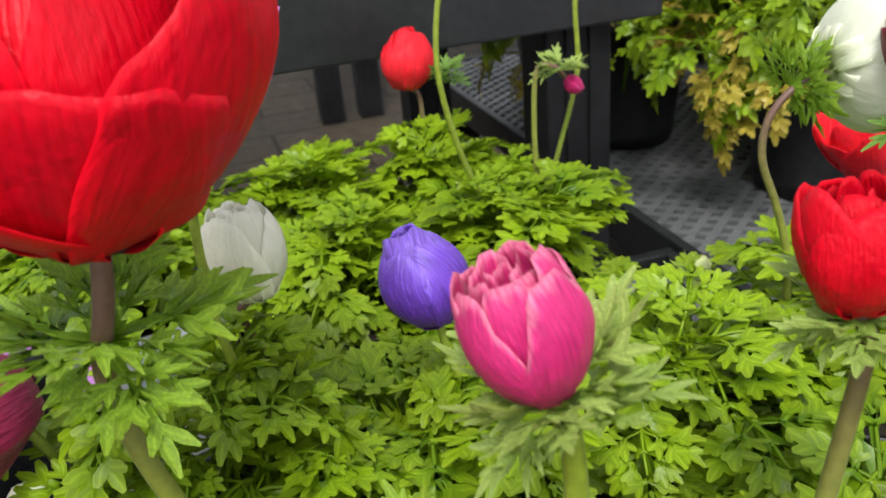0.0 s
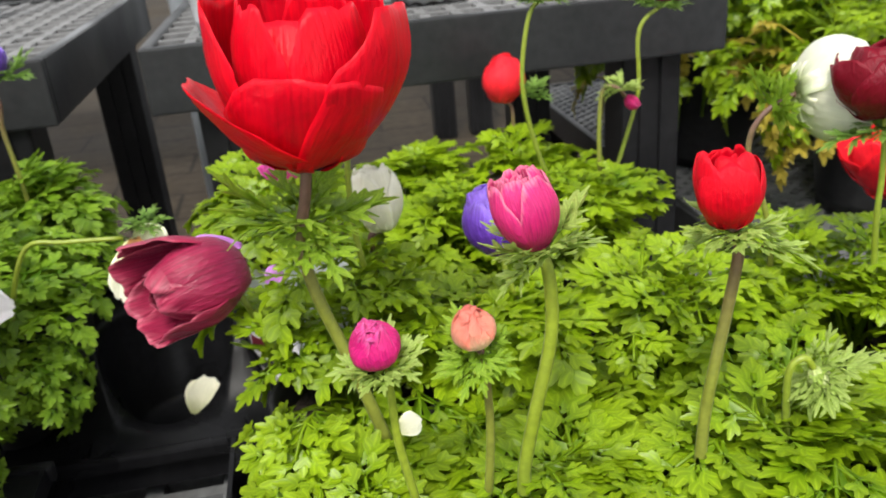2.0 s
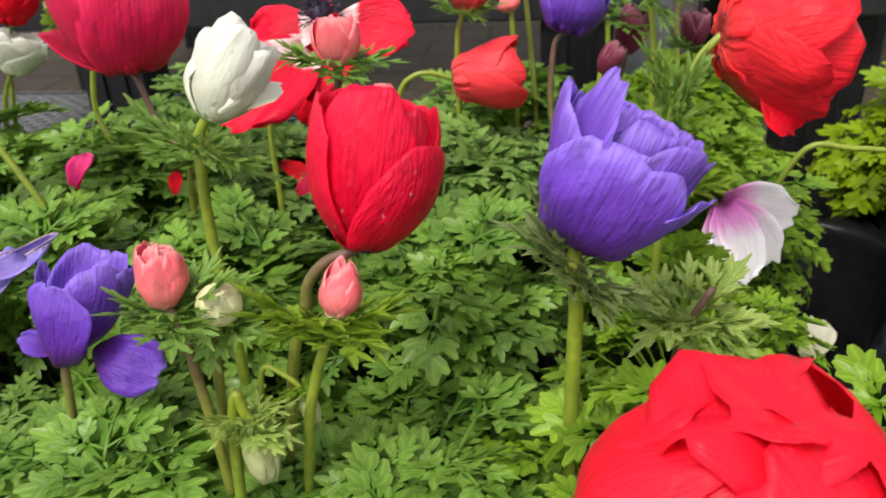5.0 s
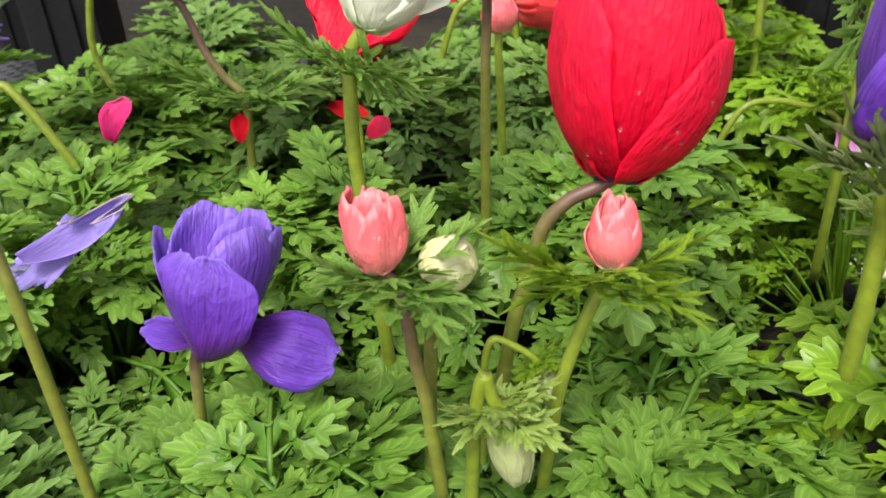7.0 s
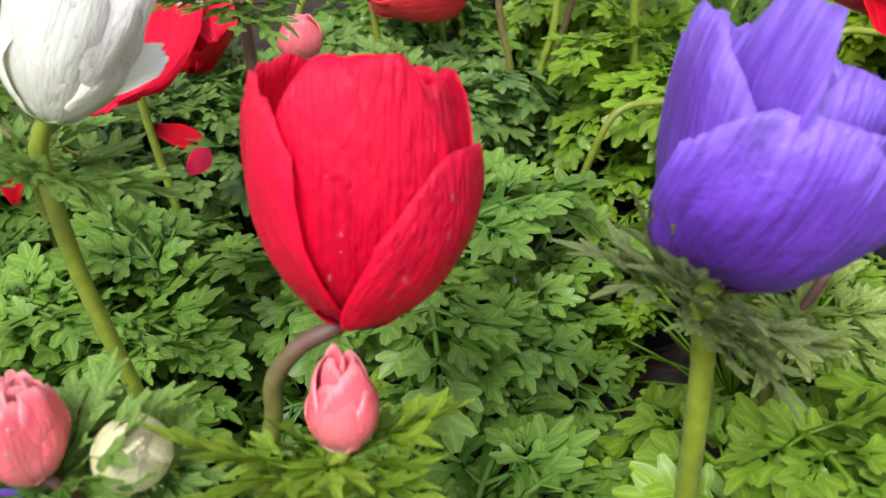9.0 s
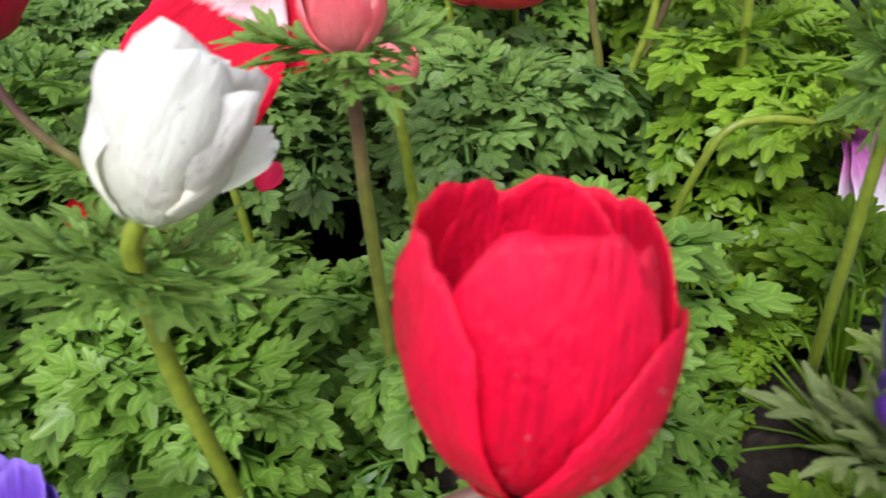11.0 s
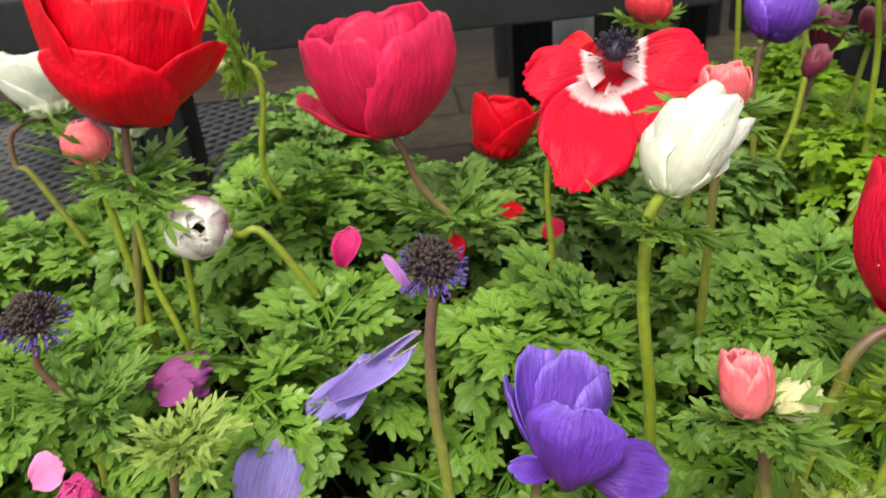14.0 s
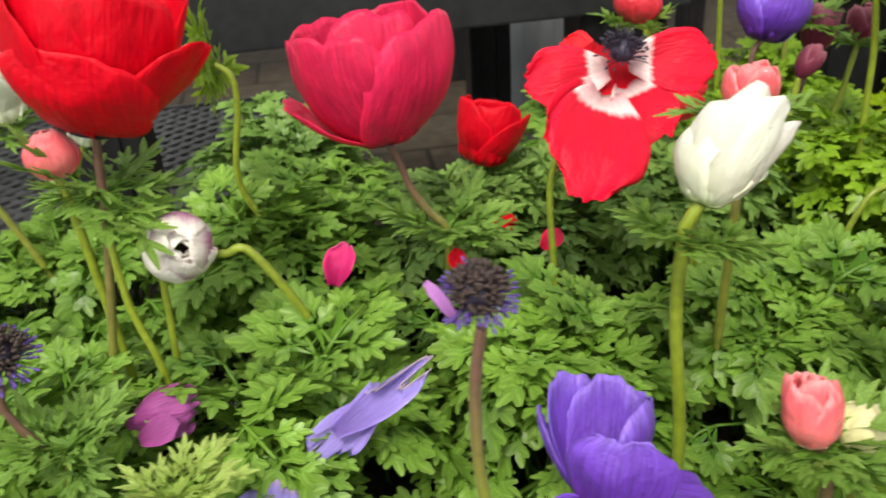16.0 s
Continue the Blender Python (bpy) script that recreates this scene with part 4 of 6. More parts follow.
def tray(x0, y0, x1, y1, z, holes, label, r=0.0545, saddle=0.0):
    """A black carrying tray: a skin with round pot holes, dished towards its front and back edges, walls, a rolled lip and deep cups."""
    thing = tagged(new("carry_tray"), label, "tray", "carry trays")
    thing.location = (x0, y0, 0)

    def high(y):
        k = min(1.0, max(0.0, (min(y - y0, y1 - y) - 0.02) / 0.07))
        return z + saddle * (k * k * (3 - 2 * k) - 1)

    floor = 0.321 if saddle else 0.313
    bm = bmesh.new()
    seg = 32
    # each hole's square cell is rings of quads between the circle and the square
    xs = sorted({h[0] for h in holes})
    ys = sorted({h[1] for h in holes})
    ex = [x0] + [(a + b) / 2 for a, b in zip(xs, xs[1:])] + [x1]
    ey = [y0] + [(a + b) / 2 for a, b in zip(ys, ys[1:])] + [y1]
    for i, hx in enumerate(xs):
        for j, hy in enumerate(ys):
            lo, hi = Vector((ex[i], ey[j])), Vector((ex[i + 1], ey[j + 1]))
            rings = [[], [], [], [], [], []]
            for k in range(seg):
                a = 2 * math.pi * k / seg
                dx, dy = math.cos(a), math.sin(a)
                t = min(((hi.x - hx) / dx if dx > 1e-9 else (lo.x - hx) / dx if dx < -1e-9 else 9), ((hi.y - hy) / dy if dy > 1e-9 else (lo.y - hy) / dy if dy < -1e-9 else 9))
                rim = high(hy + dy * r)
                for ring, (far, zz) in zip(rings, ((r * 0.74, floor), (r * 0.8, floor + 0.004), (r * 0.985, rim - 0.008), (r * 1.0, rim - 0.002), (r * 1.0 + (t - r) * 0.4, None), (t, None))):
                    py = hy + dy * far
                    ring.append(bm.verts.new((hx + dx * far - x0, py - y0, high(py) if zz is None else zz)))
            for inner, outer in zip(rings, rings[1:]):
                for k in range(seg):
                    n = (k + 1) % seg
                    bm.faces.new((inner[k], outer[k], outer[n], inner[n]))
            bm.faces.new(rings[0])
    bmesh.ops.remove_doubles(bm, verts=bm.verts, dist=0.0004)
    bmesh.ops.recalc_face_normals(bm, faces=bm.faces)
    part("tray_top", bm_mesh("tray_top", bm, BLACK_PLASTIC, True), thing)
    w, d = x1 - x0, y1 - y0
    low = z - saddle
    for lo, hi in (((-0.004, -0.006), (w + 0.004, 0.003)), ((-0.004, d - 0.003), (w + 0.004, d + 0.006))):
        bm = bmesh.new()
        add_box(bm, (lo[0], lo[1], low - 0.01), (hi[0], hi[1], low + 0.003), 0.003)
        part("lip", bm_mesh("lip", bm, BLACK_PLASTIC), thing)
    for x in (0.0, w - 0.003):
        line = [(y0 + d * k / 24, high(y0 + d * k / 24)) for k in range(25)]
        verts = [(x + dx, y - y0, zz + dz) for y, zz in line for dx, dz in ((0, 0.002), (0.003, 0.002), (0.003, -0.012), (0, -0.012))]
        faces = [(4 * k + i, 4 * k + (i + 1) % 4, 4 * k + 4 + (i + 1) % 4, 4 * k + 4 + i) for k in range(24) for i in range(4)]
        part("lip", to_mesh("lip", verts, faces, BLACK_PLASTIC, smooth=False), thing)
    for lo, hi in (((0.006, 0.004), (w - 0.006, 0.007)), ((0.006, d - 0.007), (w - 0.006, d - 0.004))):
        bm = bmesh.new()
        add_box(bm, (lo[0], lo[1], low - 0.035), (hi[0], hi[1], low - 0.002), 0.001)
        part("side", bm_mesh("side", bm, BLACK_PLASTIC), thing)
    return thing


for ks in ((-6, -5, -4, -3), (-2, -1, 0, 1), (2, 3)):
    xa, xb = COLS[ks[0]] - PITCH / 2 + 0.001, COLS[ks[-1]] + PITCH / 2 - 0.001
    tray(xa, 0.895, xb, 1.150, 0.418, [(COLS[k], y) for k in ks for y in ROWS["back"]], "glossy black plastic carrying tray with round pot holes", 0.0545, 0.062)

for ks in ((-6, -5, -4), (-3, -2, -1), (1, 2, 3, 4)):
    xa, xb = COLS[ks[0]] - PITCH / 2 + 0.001, COLS[ks[-1]] + PITCH / 2 - 0.001
    rows = ROWS["front_right" if ks[0] > 0 else "front"]
    tray(xa, rows[0] - 0.062, xb, 0.832, 0.40, [(COLS[k], y) for k in ks for y in rows], "glossy black plastic carrying tray with round pot holes")

POT_V, POT_F = revolve([(0.040, 0.0), (0.052, 0.092), (0.0545, 0.094), (0.0545, 0.106), (0.051, 0.106), (0.0495, 0.094), (0.038, 0.004)], 32)
POT_ME = to_mesh("pot", POT_V, POT_F, GREY_POT)
POT_BLACK_ME = to_mesh("pot", POT_V, POT_F, BLACK_POT)
v, f = revolve([(0.0001, 0.004), (0.025, 0.003), (0.0485, 0.0)], 24, lambda a, j: (0, 0.003 * math.sin(5 * a + j)))
SOIL_ME = to_mesh("soil", v, f, SOIL)


NODDING = [(Vector((0.357, 0.842, 0.494)), 0.03), (Vector((0.349, 0.812, 0.51)), 0.026), (Vector((0.345, 0.775, 0.53)), 0.024)]


def crowds(ob, plant):
    """Whether a leaf would stand in front of the nodding white flower."""
    m = Matrix.Translation(plant.location) @ ob.matrix_local
    return any((m @ v.co - q).length < r for v in list(ob.data.vertices)[::9] for q, r in NODDING)


def planted(x, y, z, tone, count, seed, height=1.0, reach=1.0, black=True, spill=0.0, skirt=(0, 0, 0, 1, 1)):
    """A pot with its soil, and the clump of cut leaves that grows in it."""
    rng = random.Random(seed)
    pot = tagged(new("plant_pot", POT_BLACK_ME if black else POT_ME), "black plastic nursery pot filled with soil" if black else "grey plastic nursery pot with a printed label", "pot", "nursery pots")
    floor = 0.322 if y > 0.9 else 0.314
    pot.location = (x, y, floor)
    pot.scale = (1, 1, (z - floor) / 0.106)
    soil = part("soil", SOIL_ME, pot)
    soil.location = (0, 0, 0.088)
    plant = tagged(new("anemone_plant"), "bright green clump of parsley-like anemone leaves" if tone != "fresh" else "fresh yellow-green clump of parsley-like anemone leaves", "plant", "anemone plants")
    plant.location = (x, y + spill, z - 0.006)
    kinds = LEAVES[tone]
    tall = (0.74, 1.2) if tone == "fresh" else (0.86, 1.12)
    spin = rng.uniform(0, 6.283)
    for k in range(count):
        i = (k * 7 + rng.randrange(3)) % len(kinds)
        if not black:
            i = (0, 1, 2, 8, 10, 12)[k % 6]
        ob = part("leaf", YELLOW_LEAF if y < 0.7 and rng.random() < 0.02 else kinds[i], plant)
        s = rng.uniform(0.68, 1.12)
        a = spin + k * 2.39996 + rng.uniform(-0.6, 0.6)
        lean, roll = rng.uniform(-0.42, 0.32), rng.uniform(-0.3, 0.3)
        ob.matrix_local = Matrix.Translation((rng.uniform(-.02, .02), rng.uniform(-.02, .02), rng.uniform(-.012, 0.004))) @ Matrix.Rotation(a, 4, "Z") @ Matrix.Rotation(lean, 4, "X") @ Matrix.Rotation(roll, 4, "Y") @ Matrix.Diagonal((s * reach, s * reach, (0.6 + 0.4 * s) * height * rng.uniform(*tall), 1))
        if k < skirt[0]:
            ob.matrix_local = Matrix.Translation((0, -0.015, -0.01)) @ Matrix.Rotation(rng.uniform(skirt[1], skirt[2]) * math.pi, 4, "Z") @ Matrix.Rotation(rng.uniform(-1.35, -0.7) * skirt[4], 4, "X") @ Matrix.Scale(s * skirt[3], 4)
        elif abs(x - 0.34) < 0.16 and abs(y - 0.84) < 0.16:
            for low in (0.85, 0.82, 0.78, 0.75, 0.7):
                if crowds(ob, plant):
                    ob.matrix_local = ob.matrix_local @ Matrix.Diagonal((1, 1, low, 1))
    return plant


seed = 500
for k in range(-6, 5):
    if k == 0:
        continue
    for row in ("front_right" if k > 0 else "front", "back"):
        for y in ROWS[row]:
            if (k == 4 and row == "back") or (k in (-6, -5, -3) and y == 1.091):
                continue
            seed += 1
            tone = "fresh" if k > 0 else "mid" if k == -1 else "cool" if seed % 3 == 0 else "green"
            z, h = (0.436, 0.66) if k > 0 else (0.450, 0.84)
            if row != "back" and y < 0.7 and k != -1:
                z, h = z - 0.006, h * 0.8
            shift = {-1: -0.004, 1: 0.03 if y > 0.7 else 0.02}.get(k, 0.0) if row != "back" else {-1: 0.012}.get(k, 0.0)
            if k == -1 and y < 0.7:
                shift = -0.01
            bare = k == 1 and y == ROWS["back"][0]
            if k == 1 and row != "back" and y > 0.7:
                z, h = 0.452, 0.86
            planted(COLS[k] + shift - (0.004 if bare else 0), y, 0.474 if bare else z, tone, 46 if bare else 70 if k == 1 else 50 if k > 0 else 128 if k == -1 and y == 0.767 else 92 if k == -1 else 68, seed, 0.62 if bare else h, 1.05 if bare else (1.12 if k == -1 else 1.02 if shift else 1.16), not bare, 0.0 if k > 0 else {0.980: -0.05, 0.767: 0.012, 1.091: -0.03}.get(y, 0.0), (22, 0.85, 1.45, 0.78, 1) if k == -1 and y == 0.980 else (16, 0.8, 1.3, 1, 1) if k == 1 and y < 0.8 else (56, 0.95, 2.5, 0.72, 0.55) if k == -1 and y == 0.767 else (24, 0.95, 1.55, 0.76, 1) if k == -1 and row != "back" else (0, 0, 0, 1, 1))

# ---- the flowers ----
# plants beside the empty pot hole, and behind them
anemone("anemone_flower", "scarlet", "cup", (0.5744, 0.7215, 0.6165), (0.5815, 0.7185, 0.6915), 0.0405, [(0.5714, 0.7209, 0.6004), (0.5663, 0.7203, 0.5786), (0.5697, 0.7182, 0.5520), (0.5811, 0.7141, 0.5140), (0.5950, 0.7089, 0.4629)], collar=((0.5683, 0.7206, 0.5883), 0.056, "bright"),
    petals=[(-72, 1.22, 0.54, 92, 24, 0.9), (8, 1.0, 0.64, 93, 0, 1.12), (70, 1.08, 0.96, 92, -16, 1.05), (-96, 0.97, 1.0, 90, -12, 1.05), (125, 0.98, 0.98, 90, -10, 1.0), (180, 0.96, 1.0, 90, -8, 1.05), (-135, 0.96, 1.0, 90, -8, 1.05), (0, 0.7, 0.88, 88, -36, 0.85), (-46, 0.74, 0.98, 86, -14, 0.5), (48, 0.72, 0.96, 88, -26, 0.7), (150, 0.6, 0.98, 86, -20, 0.7), (-110, 0.66, 1.0, 86, -18, 0.6)], label="large scarlet double anemone on a brown-green stem", brown=True, thick=0.0027)
anemone("anemone_flower", "lilac", "cup", (0.5985, 0.7995, 0.6054), (0.6154, 0.8050, 0.6593), 0.0249, [(0.5951, 0.7988, 0.5864), (0.5948, 0.7964, 0.5461), (0.6002, 0.7933, 0.5100)], label="pale lilac anemone behind the large scarlet one")
anemone("anemone_flower", "wine", "cabbage", (0.5300, 0.7900, 0.5400), (0.4830, 0.7575, 0.5440), 0.0196, [(0.5247, 0.7840, 0.5330), (0.5318, 0.7822, 0.5118), (0.5362, 0.7810, 0.4934), (0.5440, 0.7800, 0.4781)],
    petals=[(86, 1.5, 1.1, 94, -10, 1.05), (138, 1.45, 1.1, 92, -4, 1.1), (-84, 1.32, 1.08, 92, -12, 0.9), (-140, 1.3, 1.05, 90, -6, 1.0), (180, 1.35, 1.05, 90, -6, 1.0), (8, 1.22, 0.96, 94, -52, 1.2), (-48, 1.02, 0.95, 90, -44, 1.0), (60, 0.98, 1.0, 90, -44, 1.0), (130, 0.85, 0.95, 86, -42, 0.9), (-115, 0.85, 0.95, 86, -42, 0.9)], label="drooping wine-purple anemone beside the empty hole", brown=False)
spread_anemone("anemone_flower", (0.4489, 0.8769, 0.5350), [
    ("ivory", (0.4547, 0.8774, 0.5364), (0.4774, 0.8682, 0.5282), 0.0232, (-0.0126, -0.9218, 0.3875), 0.20, 0.30),
    ("tan", (0.4565, 0.8729, 0.5361), (0.4597, 0.8526, 0.5084), 0.0187, (-0.0126, -0.9218, 0.3875), 0.20, 0.20),
    ("ivory", (0.4544, 0.8760, 0.5329), (0.4421, 0.8615, 0.4981), 0.0195, (-0.0126, -0.9218, 0.3875), 0.15, 0.20)],
    [(0.4135, 0.8775, 0.5373), (0.3890, 0.8778, 0.5368)], collar=((0.4628, 0.8772, 0.5438), 0.020, "green"), label="withered ivory anemone with tan browned petals")
anemone("anemone_flower", "ivory", "barrel", (0.6132, 0.8217, 0.5374), (0.6097, 0.8281, 0.5769), 0.0159, [(0.6040, 0.8227, 0.5320), (0.6132, 0.8198, 0.5067), (0.6217, 0.8173, 0.4866), (0.6246, 0.8154, 0.4624)], label="ivory anemone bud on a green stem")
anemone("anemone_flower", "magenta", "round", (0.5925, 0.6415, 0.5570), (0.5885, 0.6339, 0.5765), 0.0104, [(0.5950, 0.6402, 0.5421), (0.5958, 0.6385, 0.5178), (0.5999, 0.6361, 0.4890)], collar=((0.5941, 0.6410, 0.5539), 0.023, "pale"), label="round magenta double anemone bud in a pale bract collar", brown=False)
anemone("anemone_flower", "blush", "round", (0.6340, 0.6491, 0.5520), (0.6295, 0.6440, 0.5715), 0.0092, [(0.6363, 0.6480, 0.5402), (0.6366, 0.6461, 0.5096), (0.6334, 0.6444, 0.4743)], collar=((0.6341, 0.6488, 0.5480), 0.025, "bright"), label="coral anemone bud paling to cream above its leaf collar", brown=True)
anemone("anemone_flower", "violet", "bud", (0.6788, 0.7907, 0.5255), (0.6697, 0.7977, 0.5644), 0.0174, [(0.6804, 0.7897, 0.5134), (0.6845, 0.7881, 0.4983)], label="violet anemone bud among the leaves")
anemone("anemone_flower", "rose", "strips", (0.6602, 0.6438, 0.5935), (0.6522, 0.6487, 0.6240), 0.0132, [(0.6639, 0.6423, 0.5809), (0.6634, 0.6407, 0.5532), (0.6546, 0.6397, 0.5163), (0.6498, 0.6390, 0.4938)], collar=((0.6623, 0.6434, 0.5912), 0.034, "pale"), label="rose-pink anemone bud with pale petal edges", brown=False, thick=0.0026)
anemone("anemone_flower", "scarlet", "barrel", (0.7475, 0.6542, 0.5852), (0.7465, 0.6592, 0.6179), 0.0142, [(0.7517, 0.6530, 0.5750), (0.7471, 0.6517, 0.5433), (0.7394, 0.6500, 0.4979), (0.7364, 0.6477, 0.4544)], collar=((0.7502, 0.6537, 0.5834), 0.034, "pale"), label="scarlet anemone bud on a purplish stem", brown=True, thick=0.0024)
anemone("anemone_flower", "pale_green", "bud", (0.7998, 0.6605, 0.5009), (0.8077, 0.6571, 0.4859), 0.0055, [(0.7953, 0.6615, 0.5068), (0.7888, 0.6622, 0.5026), (0.7875, 0.6614, 0.4871), (0.7888, 0.6592, 0.4545)], collar=((0.8004, 0.6604, 0.4999), 0.034, "pale"), label="nodding pale green anemone bud with hanging bracts")
anemone("anemone_flower", "coral_red", "bud", (0.7607, 1.1152, 0.5314), (0.7671, 1.1208, 0.5761), 0.0201, [(0.7696, 1.1136, 0.5262), (0.7717, 1.1115, 0.4984), (0.7852, 1.1073, 0.4631), (0.7955, 1.1047, 0.4447)], collar=((0.7891, 1.1114, 0.5382), 0.030, "green"), label="coral-red anemone on a slender pale stem")
anemone("anemone_flower", "magenta", "cup", (0.7751, 1.0062, 0.6390), (0.7778, 1.0113, 0.6755), 0.0227, [(0.7604, 1.0058, 0.6274), (0.7518, 1.0027, 0.5736), (0.7615, 0.9993, 0.5176), (0.7760, 0.9968, 0.4779)], collar=((0.7705, 1.0062, 0.6372), 0.030, "green"), label="magenta anemone on a tall slender stem", brown=False)
anemone("anemone_flower", "magenta", "cup", (0.8979, 1.0468, 0.6202), (0.8998, 1.0514, 0.6535), 0.0234, [(0.8709, 1.0478, 0.5994), (0.8693, 1.0446, 0.5448), (0.8544, 1.0428, 0.4939), (0.8418, 1.0416, 0.4570)], collar=((0.8892, 1.0473, 0.6171), 0.032, "green"), label="magenta anemone on a tall slender stem", brown=False)
anemone("anemone_flower", "rose", "bud", (0.8479, 1.0198, 0.5477), (0.8582, 1.0168, 0.5381), 0.0058, [(0.8393, 1.0216, 0.5567), (0.8277, 1.0231, 0.5543), (0.8240, 1.0213, 0.5161), (0.8240, 1.0188, 0.4750)], collar=((0.8403, 1.0213, 0.5542), 0.026, "pale"), label="small nodding pink anemone bud with pale bracts")
anemone("anemone_flower", "white", "barrel", (0.8747, 0.8135, 0.5929), (0.9187, 0.8072, 0.5943), 0.0323, [(0.8602, 0.8151, 0.5854), (0.8493, 0.8159, 0.5721), (0.8475, 0.8150, 0.5541), (0.8557, 0.8124, 0.5310), (0.8623, 0.8100, 0.5073)], collar=((0.8601, 0.8152, 0.5872), 0.034, "bright"), label="white anemone facing sideways on a curved green stem")
anemone("anemone_flower", "dark_red", "cabbage", (0.9069, 0.7719, 0.5848), (0.8995, 0.7790, 0.6251), 0.0271, [(0.9081, 0.7697, 0.5525), (0.9074, 0.7676, 0.5170), (0.9099, 0.7644, 0.4717)], collar=((0.9066, 0.7716, 0.5782), 0.035, "green"), label="dark wine-red anemone on a straight stem")
anemone("anemone_flower", "coral_red", "bowl", (1.0686, 0.9582, 0.4475), (1.0542, 0.9686, 0.5031), 0.0336, [(1.0751, 0.9548, 0.4073)], label="coral-red anemone seen from its side")
anemone("anemone_flower", "pale_green", "bud", (0.8480, 0.8637, 0.4683), (0.8563, 0.8641, 0.4790), 0.0070, [(0.8442, 0.8633, 0.4530), (0.8510, 0.8606, 0.4250)], collar=((0.8480, 0.8637, 0.4674), 0.022, "pale"), label="small pale green anemone bud")
loose_petal("fallen_petal", "lilac", (0.9005, 0.8541, 0.4641), (0.9145, 0.8544, 0.4694), 0.0140, (-0.1332, -0.9044, 0.4053), 0.12, 0.15, label="pale lilac petal caught among the leaves")
loose_petal("fallen_petal", "coral_red", (1.0887, 1.0408, 0.3170), (1.1053, 1.0392, 0.3189), 0.0176, (-0.1332, -0.9044, 0.4053), 0.12, 0.15, label="small coral-red petal lying on the low bench")
anemone("anemone_flower", "maroon", "slender", (0.5674, 0.9832, 0.5800), (0.5659, 0.9869, 0.6062), 0.0121, [(0.5636, 0.9825, 0.5662), (0.5604, 0.9804, 0.5305), (0.5579, 0.9782, 0.4933)], collar=((0.5666, 0.9833, 0.5809), 0.024, "green"), label="small maroon anemone bud in a green collar")
anemone("anemone_flower", "magenta_pink", "bowl", (0.5585, 0.9864, 0.5150), (0.5566, 0.9907, 0.5440), 0.0226, [(0.5603, 0.9855, 0.4902)], label="magenta-pink anemone half hidden by leaves")
loose_petal("fallen_petal", "lilac", (0.5287, 0.8125, 0.5444), (0.4968, 0.8149, 0.5490), 0.0113, (-0.0126, -0.9218, 0.3875), 0.12, 0.15, label="lilac petal lying over the wine anemone")
loose_petal("fallen_petal", "ivory", (0.5998, 0.6975, 0.4800), (0.6117, 0.6977, 0.4843), 0.0125, (-0.1332, -0.9044, 0.4053), 0.12, 0.15, label="ivory petal fallen among the leaves")
loose_petal("fallen_petal", "lilac", (0.5397, 0.8213, 0.5104), (0.5464, 0.8258, 0.5227), 0.0118, (-0.1332, -0.9044, 0.4053), 0.12, 0.15, label="lilac petal among the leaves")
loose_petal("fallen_petal", "dark_red", (0.4577, 0.8400, 0.5028), (0.4865, 0.8428, 0.5004), 0.0278, (0.1249, -0.9009, 0.4156), 0.12, 0.15, label="dark red petal hanging beside the grey pot")
# plants in the middle
anemone("anemone_flower", "red_pink", "round", (0.1919, 0.9700, 0.5976), (0.1989, 0.9753, 0.6265), 0.0149, [(0.1873, 0.9684, 0.5830), (0.1860, 0.9662, 0.5508), (0.1866, 0.9644, 0.5214)], collar=((0.1909, 0.9697, 0.5953), 0.030, "green"), label="red anemone bud above a green collar")
anemone("anemone_flower", "violet", "barrel", (0.2556, 0.9315, 0.5904), (0.2672, 0.9380, 0.6240), 0.0205, [(0.2500, 0.9305, 0.5821), (0.2485, 0.9280, 0.5463), (0.2521, 0.9270, 0.5225)], label="violet anemone on a pale stem")
anemone("anemone_flower", "wine", "tulip", (0.2961, 0.9026, 0.6287), (0.3225, 0.9096, 0.6652), 0.0210, [(0.3012, 0.9024, 0.6184), (0.3054, 0.9011, 0.5927), (0.3065, 0.8994, 0.5624)], collar=((0.3039, 0.9024, 0.6164), 0.035, "green"), label="wine-coloured anemone shaped like a tulip")
anemone("anemone_flower", "violet", "ruffle", (0.3329, 1.0490, 0.6102), (0.3258, 1.0528, 0.6409), 0.0225, [(0.3400, 1.0488, 0.5999), (0.3372, 1.0473, 0.5773), (0.3392, 1.0458, 0.5492)], collar=((0.3522, 1.0507, 0.6170), 0.030, "green"), label="violet double anemone with a leafy collar")
anemone("anemone_flower", "violet", "cabbage", (0.2849, 1.0537, 0.6258), (0.2827, 1.0560, 0.6472), 0.0140, [(0.2860, 1.0530, 0.6154)], label="violet anemone bud behind a wine flower")
anemone("anemone_flower", "scarlet", "bowl", (0.2242, 1.0434, 0.6420), (0.2400, 1.0220, 0.6690), 0.0360, [(0.2200, 1.0429, 0.6322), (0.2240, 1.0420, 0.6184), (0.2285, 1.0406, 0.5951)], collar=((0.2254, 1.0424, 0.6250), 0.022, "green"), label="scarlet double anemone tilted to one side")
anemone("anemone_flower", "coral", "bud", (0.2194, 1.0195, 0.5861), (0.2161, 1.0208, 0.5977), 0.0080, [(0.2204, 1.0188, 0.5734)], label="small coral anemone bud among leaves")
anemone("anemone_flower", "coral_red", "crumple", (0.3180, 0.7789, 0.6238), (0.3640, 0.7838, 0.6209), 0.0325, [(0.3175, 0.7783, 0.6225), (0.3104, 0.7768, 0.6146), (0.3058, 0.7753, 0.6017), (0.3013, 0.7742, 0.5938), (0.2998, 0.7722, 0.5660)], collar=((0.3005, 0.7740, 0.5933), 0.042, "green"), label="crumpled coral-red anemone hanging from a bent stem")
